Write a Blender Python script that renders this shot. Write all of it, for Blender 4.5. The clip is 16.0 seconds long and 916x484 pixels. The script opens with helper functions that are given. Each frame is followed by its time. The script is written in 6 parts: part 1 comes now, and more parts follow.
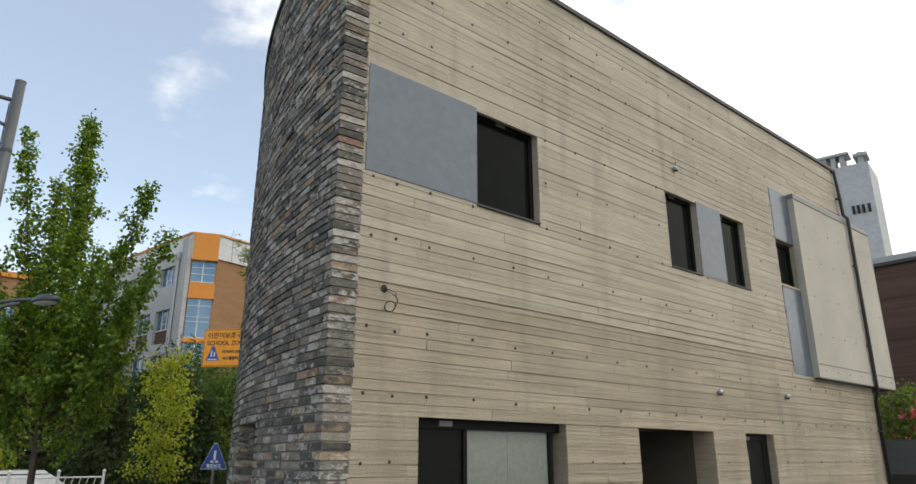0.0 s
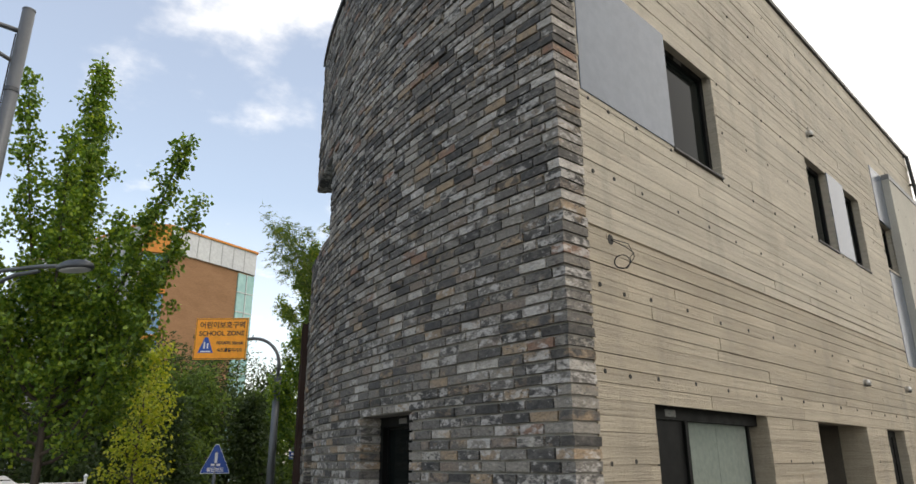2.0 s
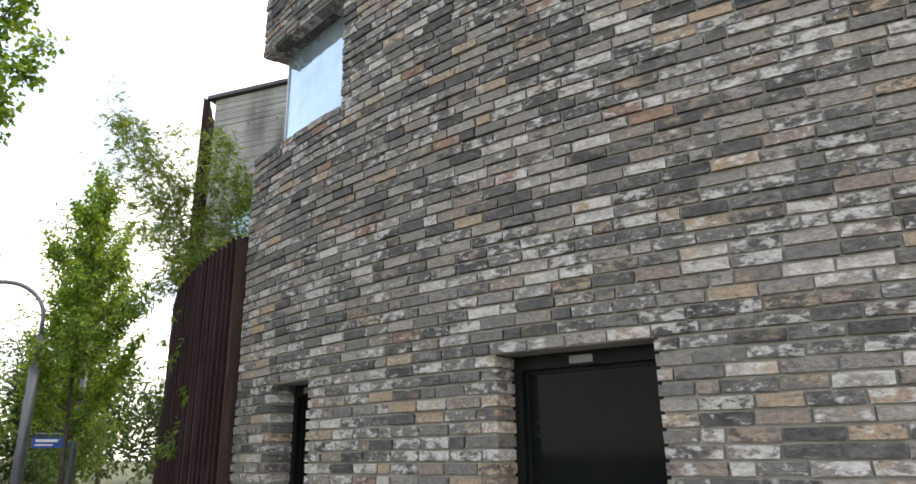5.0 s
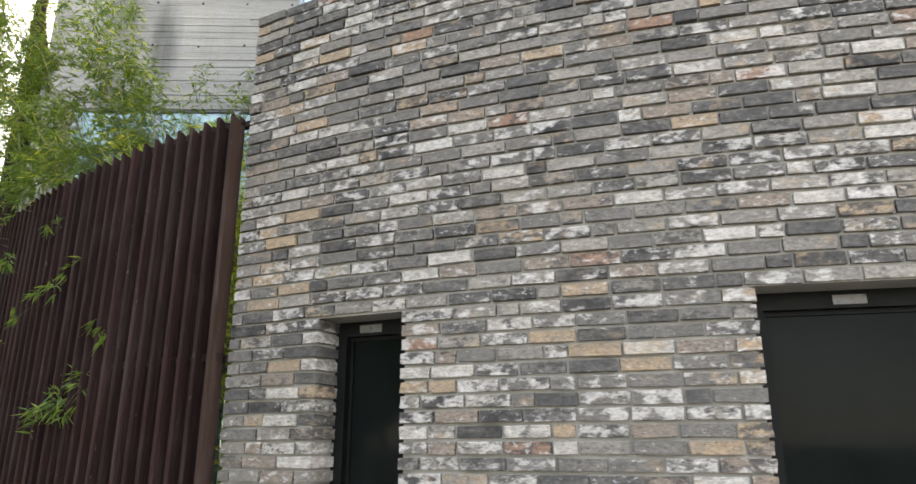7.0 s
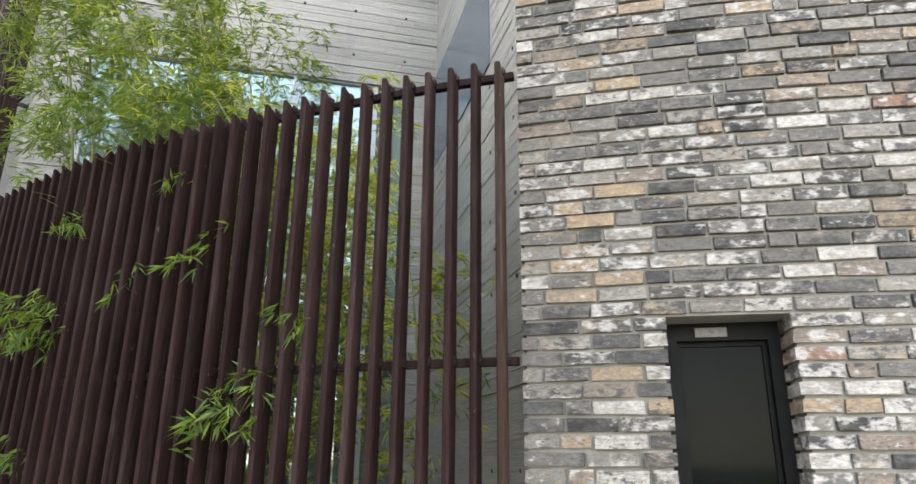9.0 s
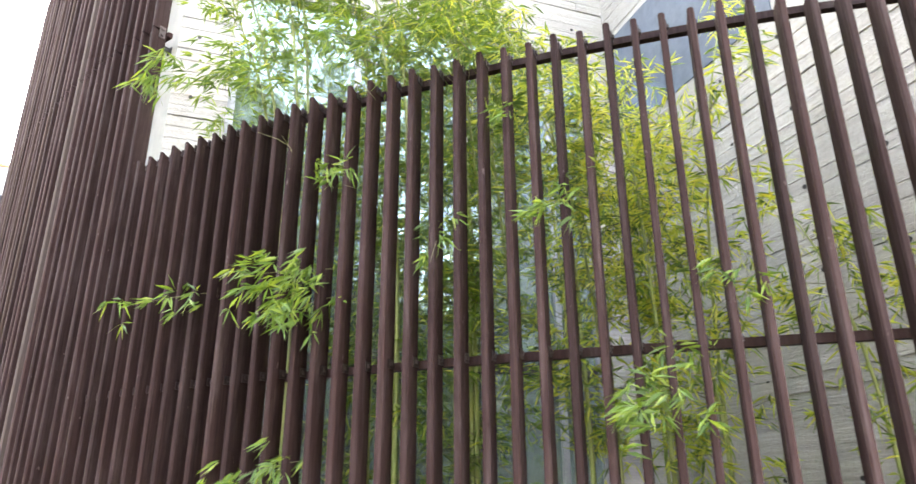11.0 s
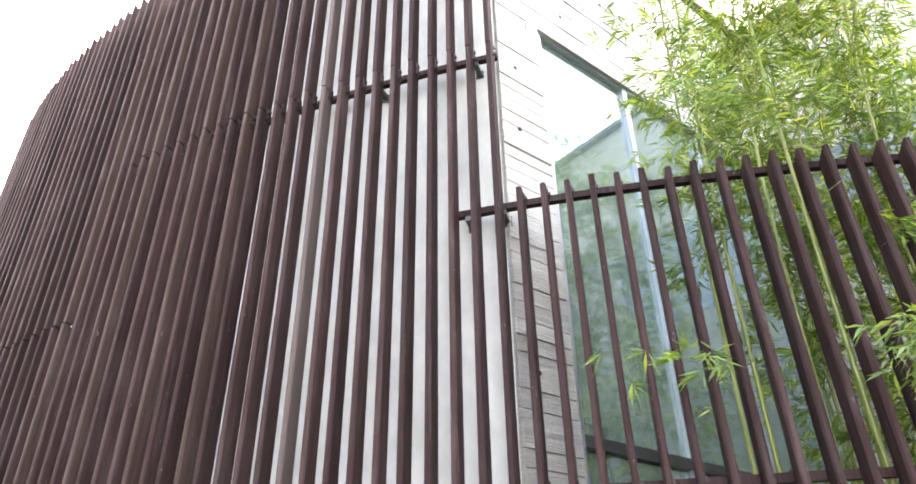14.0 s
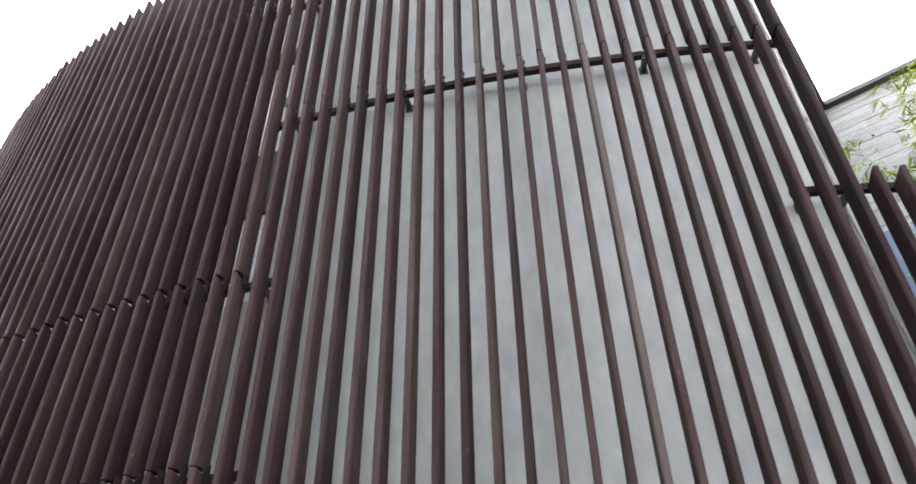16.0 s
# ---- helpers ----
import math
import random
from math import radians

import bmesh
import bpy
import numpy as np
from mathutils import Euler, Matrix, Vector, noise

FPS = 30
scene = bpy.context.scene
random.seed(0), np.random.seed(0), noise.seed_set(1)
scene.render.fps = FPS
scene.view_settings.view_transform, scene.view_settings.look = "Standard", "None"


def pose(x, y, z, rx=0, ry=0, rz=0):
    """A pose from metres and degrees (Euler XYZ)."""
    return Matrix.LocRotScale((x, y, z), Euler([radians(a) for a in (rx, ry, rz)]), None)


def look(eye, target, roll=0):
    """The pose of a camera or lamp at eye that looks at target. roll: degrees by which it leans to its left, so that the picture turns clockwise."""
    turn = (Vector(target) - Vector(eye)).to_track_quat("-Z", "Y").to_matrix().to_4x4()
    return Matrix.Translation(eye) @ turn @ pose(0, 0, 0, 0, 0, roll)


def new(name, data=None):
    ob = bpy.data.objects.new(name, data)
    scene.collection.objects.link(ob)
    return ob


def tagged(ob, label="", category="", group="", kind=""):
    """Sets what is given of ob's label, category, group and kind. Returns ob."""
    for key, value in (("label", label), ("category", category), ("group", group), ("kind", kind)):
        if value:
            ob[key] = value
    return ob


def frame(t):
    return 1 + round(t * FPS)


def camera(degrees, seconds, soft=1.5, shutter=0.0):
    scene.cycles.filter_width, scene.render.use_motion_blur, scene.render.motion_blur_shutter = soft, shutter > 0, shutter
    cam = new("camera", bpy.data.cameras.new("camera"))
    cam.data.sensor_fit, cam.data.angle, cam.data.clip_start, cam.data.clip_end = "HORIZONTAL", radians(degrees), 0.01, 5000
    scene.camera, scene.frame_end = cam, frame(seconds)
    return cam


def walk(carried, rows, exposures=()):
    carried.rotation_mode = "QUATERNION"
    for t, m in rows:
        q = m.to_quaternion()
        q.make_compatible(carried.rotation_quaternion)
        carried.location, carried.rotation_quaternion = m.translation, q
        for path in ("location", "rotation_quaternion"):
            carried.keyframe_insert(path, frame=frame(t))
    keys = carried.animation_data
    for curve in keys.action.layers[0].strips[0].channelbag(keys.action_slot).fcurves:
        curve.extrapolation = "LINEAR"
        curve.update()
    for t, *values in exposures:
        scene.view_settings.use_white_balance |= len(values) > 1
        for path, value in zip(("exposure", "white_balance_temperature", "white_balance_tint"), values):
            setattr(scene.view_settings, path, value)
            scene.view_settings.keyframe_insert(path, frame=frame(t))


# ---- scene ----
cam = camera(67.3, 16.0, shutter=0.15)
EXPOSURES = [(0.0, 0.02, 6800, 9), (2.0, 0.10, 6950, 11), (4.0, 0.76, 7050, 12), (7.0, 1.93, 7350, 14), (8.0, 2.00, 7350, 14), (10.5, 3.50, 7450, 16), (12.5, 4.12, 7350, 19), (13.5, 3.94, 7250, 19), (14.5, 3.48, 7150, 18), (16.0, 3.0, 7000, 16)]
PATH = [
    (0, (-0.185, 0.035, 1.758), (1.049, 1.489, 2.36), 0.1),
    (0.5, (-0.435, 0.574, 1.754), (0.795, 2.031, 2.357), -0.1),
    (1, (-0.586, 1.157, 1.741), (0.657, 2.603, 2.344), -0.2),
    (1.5, (-0.687, 1.753, 1.742), (0.6, 3.159, 2.347), -0.2),
    (2, (-0.751, 2.336, 1.739), (0.607, 3.674, 2.348), -0.2),
    (2.5, (-0.844, 2.92, 1.723), (0.574, 4.194, 2.329), -0.2),
    (3, (-0.883, 3.493, 1.715), (0.62, 4.664, 2.324), -0.3),
    (3.5, (-0.882, 4.053, 1.647), (0.687, 5.132, 2.256), -0.3),
    (4, (-0.82, 4.623, 1.62), (0.828, 5.581, 2.225), -0.2),
    (4.2, (-0.801, 4.866, 1.628), (0.864, 5.796, 2.229), -0.4),
    (6.3, (-0.249, 7.387, 1.475), (1.663, 7.511, 2.049), -0.3),
    (6.5, (-0.161, 7.619, 1.473), (1.754, 7.707, 2.042), -0.2),
    (7, (0.047, 8.218, 1.453), (1.964, 8.169, 2.02), -0.1),
    (7.5, (0.212, 8.831, 1.447), (2.128, 8.701, 2.004), -0.2),
    (8, (0.414, 9.379, 1.5), (2.322, 9.134, 2.045), -0.2),
    (8.2, (0.52, 9.577, 1.497), (2.416, 9.285, 2.064), 0.1),
    (10.5, (2.085, 11.689, 1.422), (3.876, 11.062, 2.054), -0.3),
    (11, (2.431, 12.137, 1.391), (4.202, 11.511, 2.077), -0.3),
    (11.5, (2.779, 12.64, 1.388), (4.525, 11.991, 2.117), -0.5),
    (12, (3.035, 13.002, 1.43), (4.758, 12.331, 2.193), -0.7),
    (12.5, (3.531, 13.498, 1.369), (5.1386, 12.6827, 2.2359), -0.53),
    (13, (3.875, 13.897, 1.365), (5.3849, 12.9631, 2.2845), -0.59),
    (13.4, (4.236, 14.237, 1.36), (5.6562, 13.2134, 2.3268), -0.31),
    (14, (4.775, 14.721, 1.344), (6.1094, 13.6551, 2.384), -1.13),
    (14.5, (5.273, 15.114, 1.348), (6.5007, 13.9759, 2.442), -1.27),
    (15, (5.717, 15.411, 1.276), (6.8788, 14.2568, 2.4244), -0.76),
    (15.2, (5.884, 15.51, 1.265), (7.0212, 14.3355, 2.4179), -0.89),
    (15.5, (6.206, 15.638, 1.286), (7.286, 14.4217, 2.4487), -0.86),
    (16, (6.804, 15.735, 1.234), (7.8059, 14.4888, 2.4356), -1.05),
]
walk(cam, [(t, look(eye, target, roll)) for t, eye, target, roll in PATH], exposures=EXPOSURES)

# ---- world, sun ----
SUN_AZ, SUN_EL = radians(165), radians(52)          # from +y, clockwise
world = bpy.data.worlds.new("sky")
scene.world = world
world.use_nodes = True
wn, wl = world.node_tree.nodes, world.node_tree.links
wn.clear()
w_out = wn.new("ShaderNodeOutputWorld")
w_bg = wn.new("ShaderNodeBackground")
w_sky = wn.new("ShaderNodeTexSky")
w_sky.sky_type, w_sky.sun_disc = "NISHITA", False
w_sky.sun_elevation, w_sky.sun_rotation = SUN_EL, SUN_AZ
w_sky.air_density, w_sky.dust_density, w_sky.ozone_density = 1.3, 0.6, 2.4
w_co = wn.new("ShaderNodeTexCoord")
w_sep = wn.new("ShaderNodeSeparateXYZ")
w_add = wn.new("ShaderNodeMath"); w_add.operation = "ADD"; w_add.inputs[1].default_value = 0.22
w_max = wn.new("ShaderNodeMath"); w_max.operation = "MAXIMUM"; w_max.inputs[1].default_value = 0.12
w_div = wn.new("ShaderNodeVectorMath"); w_div.operation = "DIVIDE"
w_noise = wn.new("ShaderNodeTexNoise")
w_noise.inputs["Scale"].default_value, w_noise.inputs["Detail"].default_value = 1.7, 9
w_noise.inputs["Roughness"].default_value = 0.56
w_dot = wn.new("ShaderNodeVectorMath"); w_dot.operation = "DOT_PRODUCT"
w_dot.inputs[1].default_value = (0.8, -0.6, 0.3)
w_mad = wn.new("ShaderNodeMath"); w_mad.operation = "MULTIPLY_ADD"
w_mad.inputs[1].default_value = 0.42
w_ramp = wn.new("ShaderNodeMapRange")
w_ramp.inputs["From Min"].default_value, w_ramp.inputs["From Max"].default_value = 0.462, 0.62
w_ramp.interpolation_type = "SMOOTHSTEP"
w_ramp.inputs["To Min"].default_value = 0.19          # thin haze over the blue
w_mix = wn.new("ShaderNodeMixRGB")
w_mix.inputs["Color2"].default_value = (9.8, 9.8, 9.8, 1)
w_bg.inputs["Strength"].default_value = 0.14
wl.new(w_co.outputs["Generated"], w_sep.inputs[0])
wl.new(w_sep.outputs["Z"], w_add.inputs[0]); wl.new(w_add.outputs[0], w_max.inputs[0])
wl.new(w_co.outputs["Generated"], w_div.inputs[0]); wl.new(w_max.outputs[0], w_div.inputs[1])
wl.new(w_div.outputs[0], w_noise.inputs["Vector"])
wl.new(w_co.outputs["Generated"], w_dot.inputs[0])
wl.new(w_dot.outputs["Value"], w_mad.inputs[0]); wl.new(w_noise.outputs["Fac"], w_mad.inputs[2])
wl.new(w_mad.outputs[0], w_ramp.inputs["Value"])
w_haze = wn.new("ShaderNodeMapRange")          # pale haze towards the horizon
w_haze.inputs["From Min"].default_value, w_haze.inputs["From Max"].default_value = 0.10, 0.50
w_haze.inputs["To Min"].default_value, w_haze.inputs["To Max"].default_value = 0.5, 0.0
w_top = wn.new("ShaderNodeMath"); w_top.operation = "MAXIMUM"
wl.new(w_sep.outputs["Z"], w_haze.inputs["Value"])
wl.new(w_haze.outputs[0], w_top.inputs[0]); wl.new(w_ramp.outputs[0], w_top.inputs[1])
wl.new(w_top.outputs[0], w_mix.inputs["Fac"])
w_gain = wn.new("ShaderNodeVectorMath"); w_gain.operation = "MULTIPLY"
w_gain.inputs[1].default_value = (1.35, 1.35, 1.35)
wl.new(w_sky.outputs[0], w_gain.inputs[0]); wl.new(w_gain.outputs[0], w_mix.inputs["Color1"])
wl.new(w_mix.outputs[0], w_bg.inputs["Color"]); wl.new(w_bg.outputs[0], w_out.inputs["Surface"])

sun_data = bpy.data.lights.new("sun", "SUN")
sun_data.energy, sun_data.angle, sun_data.color = 0.6, radians(16), (1.0, 0.95, 0.88)
sun = new("sun", sun_data)
sun.matrix_world = look((0, 0, 0), (-math.sin(SUN_AZ) * math.cos(SUN_EL), -math.cos(SUN_AZ) * math.cos(SUN_EL), -math.sin(SUN_EL)))
sun.location = (4, -20, 30)


# ---- materials ----
def node_mat(name):
    m = bpy.data.materials.new(name)
    m.use_nodes = True
    t = m.node_tree
    return m, t, t.nodes["Principled BSDF"]


def noise_node(t, scale, detail=4, rough=0.55, stretch=None, world_space=False):
    n = t.nodes.new("ShaderNodeTexNoise")
    n.inputs["Scale"].default_value, n.inputs["Detail"].default_value, n.inputs["Roughness"].default_value = scale, detail, rough
    if world_space:
        src = t.nodes.new("ShaderNodeNewGeometry").outputs["Position"]
    else:
        src = t.nodes.new("ShaderNodeTexCoord").outputs["Object"]
    if stretch:
        mp = t.nodes.new("ShaderNodeMapping")
        mp.inputs["Scale"].default_value = stretch
        t.links.new(src, mp.inputs["Vector"])
        src = mp.outputs[0]
    t.links.new(src, n.inputs["Vector"])
    return n


def remap(t, src, a, b, lo=0.0, hi=1.0):
    r = t.nodes.new("ShaderNodeMapRange")
    r.inputs["From Min"].default_value, r.inputs["From Max"].default_value = a, b
    r.inputs["To Min"].default_value, r.inputs["To Max"].default_value = lo, hi
    t.links.new(src, r.inputs["Value"])
    return r.outputs[0]


def mixc(t, fac, a, b, mode="MIX"):
    n = t.nodes.new("ShaderNodeMixRGB")
    n.blend_type = mode
    for key, v in (("Fac", fac), ("Color1", a), ("Color2", b)):
        if isinstance(v, (tuple, float, int)):
            n.inputs[key].default_value = (*v, 1) if isinstance(v, tuple) else v
        else:
            t.links.new(v, n.inputs[key])
    return n.outputs[0]


def bump(t, p, height, strength, dist):
    b = t.nodes.new("ShaderNodeBump")
    b.inputs["Strength"].default_value, b.inputs["Distance"].default_value = strength, dist
    t.links.new(height, b.inputs["Height"])
    t.links.new(b.outputs[0], p.inputs["Normal"])


def surface(name, c1, c2, scale=3.0, rough=0.7, metal=0.0, fine=60.0, stretch=None, bump_s=0.25, bump_d=0.004, rvar=0.12, detail=6, world_space=False, spec=0.5):
    """Two colours mixed by broad stains, darkened by fine grain, with relief."""
    m, t, p = node_mat(name)
    big = noise_node(t, scale, detail, 0.6, stretch, world_space)
    small = noise_node(t, fine, 3, 0.6, stretch, world_space)
    col = mixc(t, remap(t, big.outputs["Fac"], 0.32, 0.68), c1, c2)
    grain = remap(t, small.outputs["Fac"], 0.3, 0.7, 0.86, 1.08)
    col = mixc(t, 1.0, col, grain, "MULTIPLY")
    t.links.new(col, p.inputs["Base Color"])
    t.links.new(remap(t, big.outputs["Fac"], 0.3, 0.7, rough - rvar, rough + rvar), p.inputs["Roughness"])
    p.inputs["Metallic"].default_value = metal
    p.inputs["Specular IOR Level"].default_value = spec
    bump(t, p, small.outputs["Fac"], bump_s, bump_d)
    return m


def board_concrete(name, along, c1=(0.52, 0.472, 0.380), c2=(0.416, 0.374, 0.297), stains=(), lift=None):
    """Concrete that keeps the grain of the boards it was cast in. stains: (x, y, z, width, height) of dark run-off streaks. lift: (height, colour) of an older, browner first pour."""
    m, t, p = node_mat(name)
    st = (0.5, 0.5, 14) if along == "xy" else along
    geo = t.nodes.new("ShaderNodeNewGeometry")
    cloud = noise_node(t, 0.9, 6, 0.6, None, True)
    streak = noise_node(t, 3.2, 6, 0.68, st, True)
    fine = noise_node(t, 11.0, 5, 0.7, st, True)
    pit = noise_node(t, 55.0, 3, 0.6, None, True)
    run = noise_node(t, 2.6, 5, 0.6, (1, 1, 0.12), True)
    col = mixc(t, remap(t, cloud.outputs["Fac"], 0.3, 0.7), c1, c2)
    if lift:
        sep = t.nodes.new("ShaderNodeSeparateXYZ")
        t.links.new(geo.outputs["Position"], sep.inputs[0])
        first = mixc(t, remap(t, cloud.outputs["Fac"], 0.35, 0.65), lift[1], lift[2])
        col = mixc(t, remap(t, sep.outputs["Z"], lift[0], lift[0] - 0.004), col, first)
    dice = t.nodes.new("ShaderNodeMath"); dice.operation = "ADD"
    t.links.new(geo.outputs["Random Per Island"], dice.inputs[0])
    t.links.new(t.nodes.new("ShaderNodeObjectInfo").outputs["Random"], dice.inputs[1])
    wrap = t.nodes.new("ShaderNodeMath"); wrap.operation = "FRACT"
    t.links.new(dice.outputs[0], wrap.inputs[0])
    col = mixc(t, 1.0, col, remap(t, wrap.outputs[0], 0, 1, 0.89, 1.08), "MULTIPLY")
    col = mixc(t, 1.0, col, remap(t, streak.outputs["Fac"], 0.3, 0.7, 0.80, 1.12), "MULTIPLY")
    col = mixc(t, 1.0, col, remap(t, pit.outputs["Fac"], 0.25, 0.5, 0.82, 1.02), "MULTIPLY")
    col = mixc(t, remap(t, run.outputs["Fac"], 0.54, 0.74, 0, 0.5), col, (0.2, 0.185, 0.15))
    rust = noise_node(t, 1.1, 4, 0.6, None, True)
    col = mixc(t, remap(t, rust.outputs["Fac"], 0.58, 0.74, 0, 0.35), col, (0.44, 0.36, 0.25))
    for x, y, z, wd, ht in stains:
        mp = t.nodes.new("ShaderNodeMapping")
        mp.vector_type = "POINT"
        mp.inputs["Location"].default_value = (-x / wd, -y / wd, -z / ht)
        mp.inputs["Scale"].default_value = (1 / wd, 1 / wd, 1 / ht)
        t.links.new(geo.outputs["Position"], mp.inputs["Vector"])
        ln = t.nodes.new("ShaderNodeVectorMath"); ln.operation = "LENGTH"
        t.links.new(mp.outputs[0], ln.inputs[0])
        blot = remap(t, ln.outputs["Value"], 0.2, 1.0, 1, 0)
        mul = t.nodes.new("ShaderNodeMath"); mul.operation = "MULTIPLY"
        t.links.new(blot, mul.inputs[0])
        t.links.new(remap(t, run.outputs["Fac"], 0.35, 0.6, 0.25, 1.0), mul.inputs[1])
        col = mixc(t, mul.outputs[0], col, (0.06, 0.06, 0.05))
    t.links.new(col, p.inputs["Base Color"])
    p.inputs["Roughness"].default_value = 0.62
    p.inputs["Specular IOR Level"].default_value = 0.5
    half = t.nodes.new("ShaderNodeMath"); half.operation = "MULTIPLY_ADD"; half.inputs[1].default_value = 0.5
    t.links.new(fine.outputs["Fac"], half.inputs[0]); t.links.new(streak.outputs["Fac"], half.inputs[2])
    both = t.nodes.new("ShaderNodeMath"); both.operation = "MULTIPLY_ADD"; both.inputs[1].default_value = 0.35
    t.links.new(pit.outputs["Fac"], both.inputs[0]); t.links.new(half.outputs[0], both.inputs[2])
    bump(t, p, both.outputs[0], 0.9, 0.014)
    return m


def brick_material(name, per_object):
    m, t, p = node_mat(name)
    if per_object:
        rnd = t.nodes.new("ShaderNodeObjectInfo").outputs["Random"]
    else:
        rnd = t.nodes.new("ShaderNodeNewGeometry").outputs["Random Per Island"]
    ramp = t.nodes.new("ShaderNodeValToRGB")
    ramp.color_ramp.interpolation = "CONSTANT"
    steps = ((0.0, (0.040, 0.039, 0.038)), (0.08, (0.075, 0.072, 0.069)), (0.23, (0.138, 0.128, 0.115)), (0.45, (0.218, 0.198, 0.172)),
             (0.62, (0.285, 0.258, 0.22)), (0.74, (0.235, 0.185, 0.145)), (0.81, (0.35, 0.255, 0.165)), (0.88, (0.26, 0.15, 0.10)), (0.905, (0.46, 0.425, 0.375)))
    while len(ramp.color_ramp.elements) < len(steps):
        ramp.color_ramp.elements.new(0.5)
    for e, (pos, c) in zip(ramp.color_ramp.elements, steps):
        e.position, e.color = pos, (*c, 1)
    t.links.new(rnd, ramp.inputs[0])

    def roll(k):
        """Another even random number for each brick."""
        mul = t.nodes.new("ShaderNodeMath"); mul.operation = "MULTIPLY"; mul.inputs[1].default_value = k
        t.links.new(rnd, mul.inputs[0])
        fr = t.nodes.new("ShaderNodeMath"); fr.operation = "FRACT"
        t.links.new(mul.outputs[0], fr.inputs[0])
        return fr.outputs[0]

    # every brick has blotches of its own
    far = t.nodes.new("ShaderNodeVectorMath"); far.operation = "MULTIPLY_ADD"
    t.links.new(rnd, far.inputs[0])
    far.inputs[1].default_value = (61.0, 83.0, 47.0)
    lie = t.nodes.new("ShaderNodeVectorMath"); lie.operation = "MULTIPLY"
    lie.inputs[1].default_value = (1.0, 1.0, 1.9)
    t.links.new(t.nodes.new("ShaderNodeNewGeometry").outputs["Position"], lie.inputs[0])
    t.links.new(lie.outputs[0], far.inputs[2])

    def own_noise(scale, detail, rough):
        nz = noise_node(t, scale, detail, rough, None, True)
        t.links.new(far.outputs[0], nz.inputs["Vector"])
        return nz.outputs["Fac"]

    def blot_over(col, fac, thr, soft, amount, paint):
        gap = t.nodes.new("ShaderNodeMath"); gap.operation = "SUBTRACT"
        t.links.new(fac, gap.inputs[0]); t.links.new(thr, gap.inputs[1])
        return mixc(t, remap(t, gap.outputs[0], 0.0, soft, 0, amount), col, paint)

    lime_n, tan_n, soot_n = own_noise(13.0, 6, 0.62), own_noise(9.0, 5, 0.6), own_noise(15.0, 6, 0.68)
    fine_n, smear_n = own_noise(70.0, 4, 0.6), own_noise(26.0, 6, 0.7)
    col = mixc(t, remap(t, own_noise(11.0, 6, 0.68), 0.38, 0.66, 0, 0.62), ramp.outputs[0], (0.185, 0.168, 0.147))
    col = blot_over(col, tan_n, remap(t, roll(53.9), 0.0, 1.0, 0.84, 0.46), 0.18, 0.62, (0.40, 0.285, 0.175))
    col = blot_over(col, soot_n, remap(t, roll(91.3), 0.0, 1.0, 0.72, 0.42), 0.10, 0.85, (0.062, 0.060, 0.057))
    col = blot_over(col, lime_n, remap(t, roll(37.7), 0.0, 1.0, 0.76, 0.43), 0.10, 0.80, (0.50, 0.468, 0.43))
    col = blot_over(col, smear_n, remap(t, roll(29.3), 0.0, 1.0, 0.74, 0.53), 0.06, 0.65, (0.46, 0.435, 0.40))
    col = blot_over(col, own_noise(30.0, 5, 0.65), remap(t, roll(17.1), 0.0, 1.0, 0.80, 0.55), 0.05, 0.8, (0.085, 0.082, 0.078))
    col = mixc(t, 1.0, col, remap(t, own_noise(34.0, 6, 0.75), 0.3, 0.7, 0.58, 1.38), "MULTIPLY")
    col = mixc(t, 1.0, col, remap(t, fine_n, 0.3, 0.7, 0.88, 1.1), "MULTIPLY")
    t.links.new(col, p.inputs["Base Color"])
    p.inputs["Roughness"].default_value = 0.86
    p.inputs["Specular IOR Level"].default_value = 0.3
    add = t.nodes.new("ShaderNodeMath"); add.operation = "MULTIPLY_ADD"
    add.inputs[1].default_value = 0.35
    t.links.new(fine_n, add.inputs[0]); t.links.new(smear_n, add.inputs[2])
    bump(t, p, add.outputs[0], 0.8, 0.007)
    return m


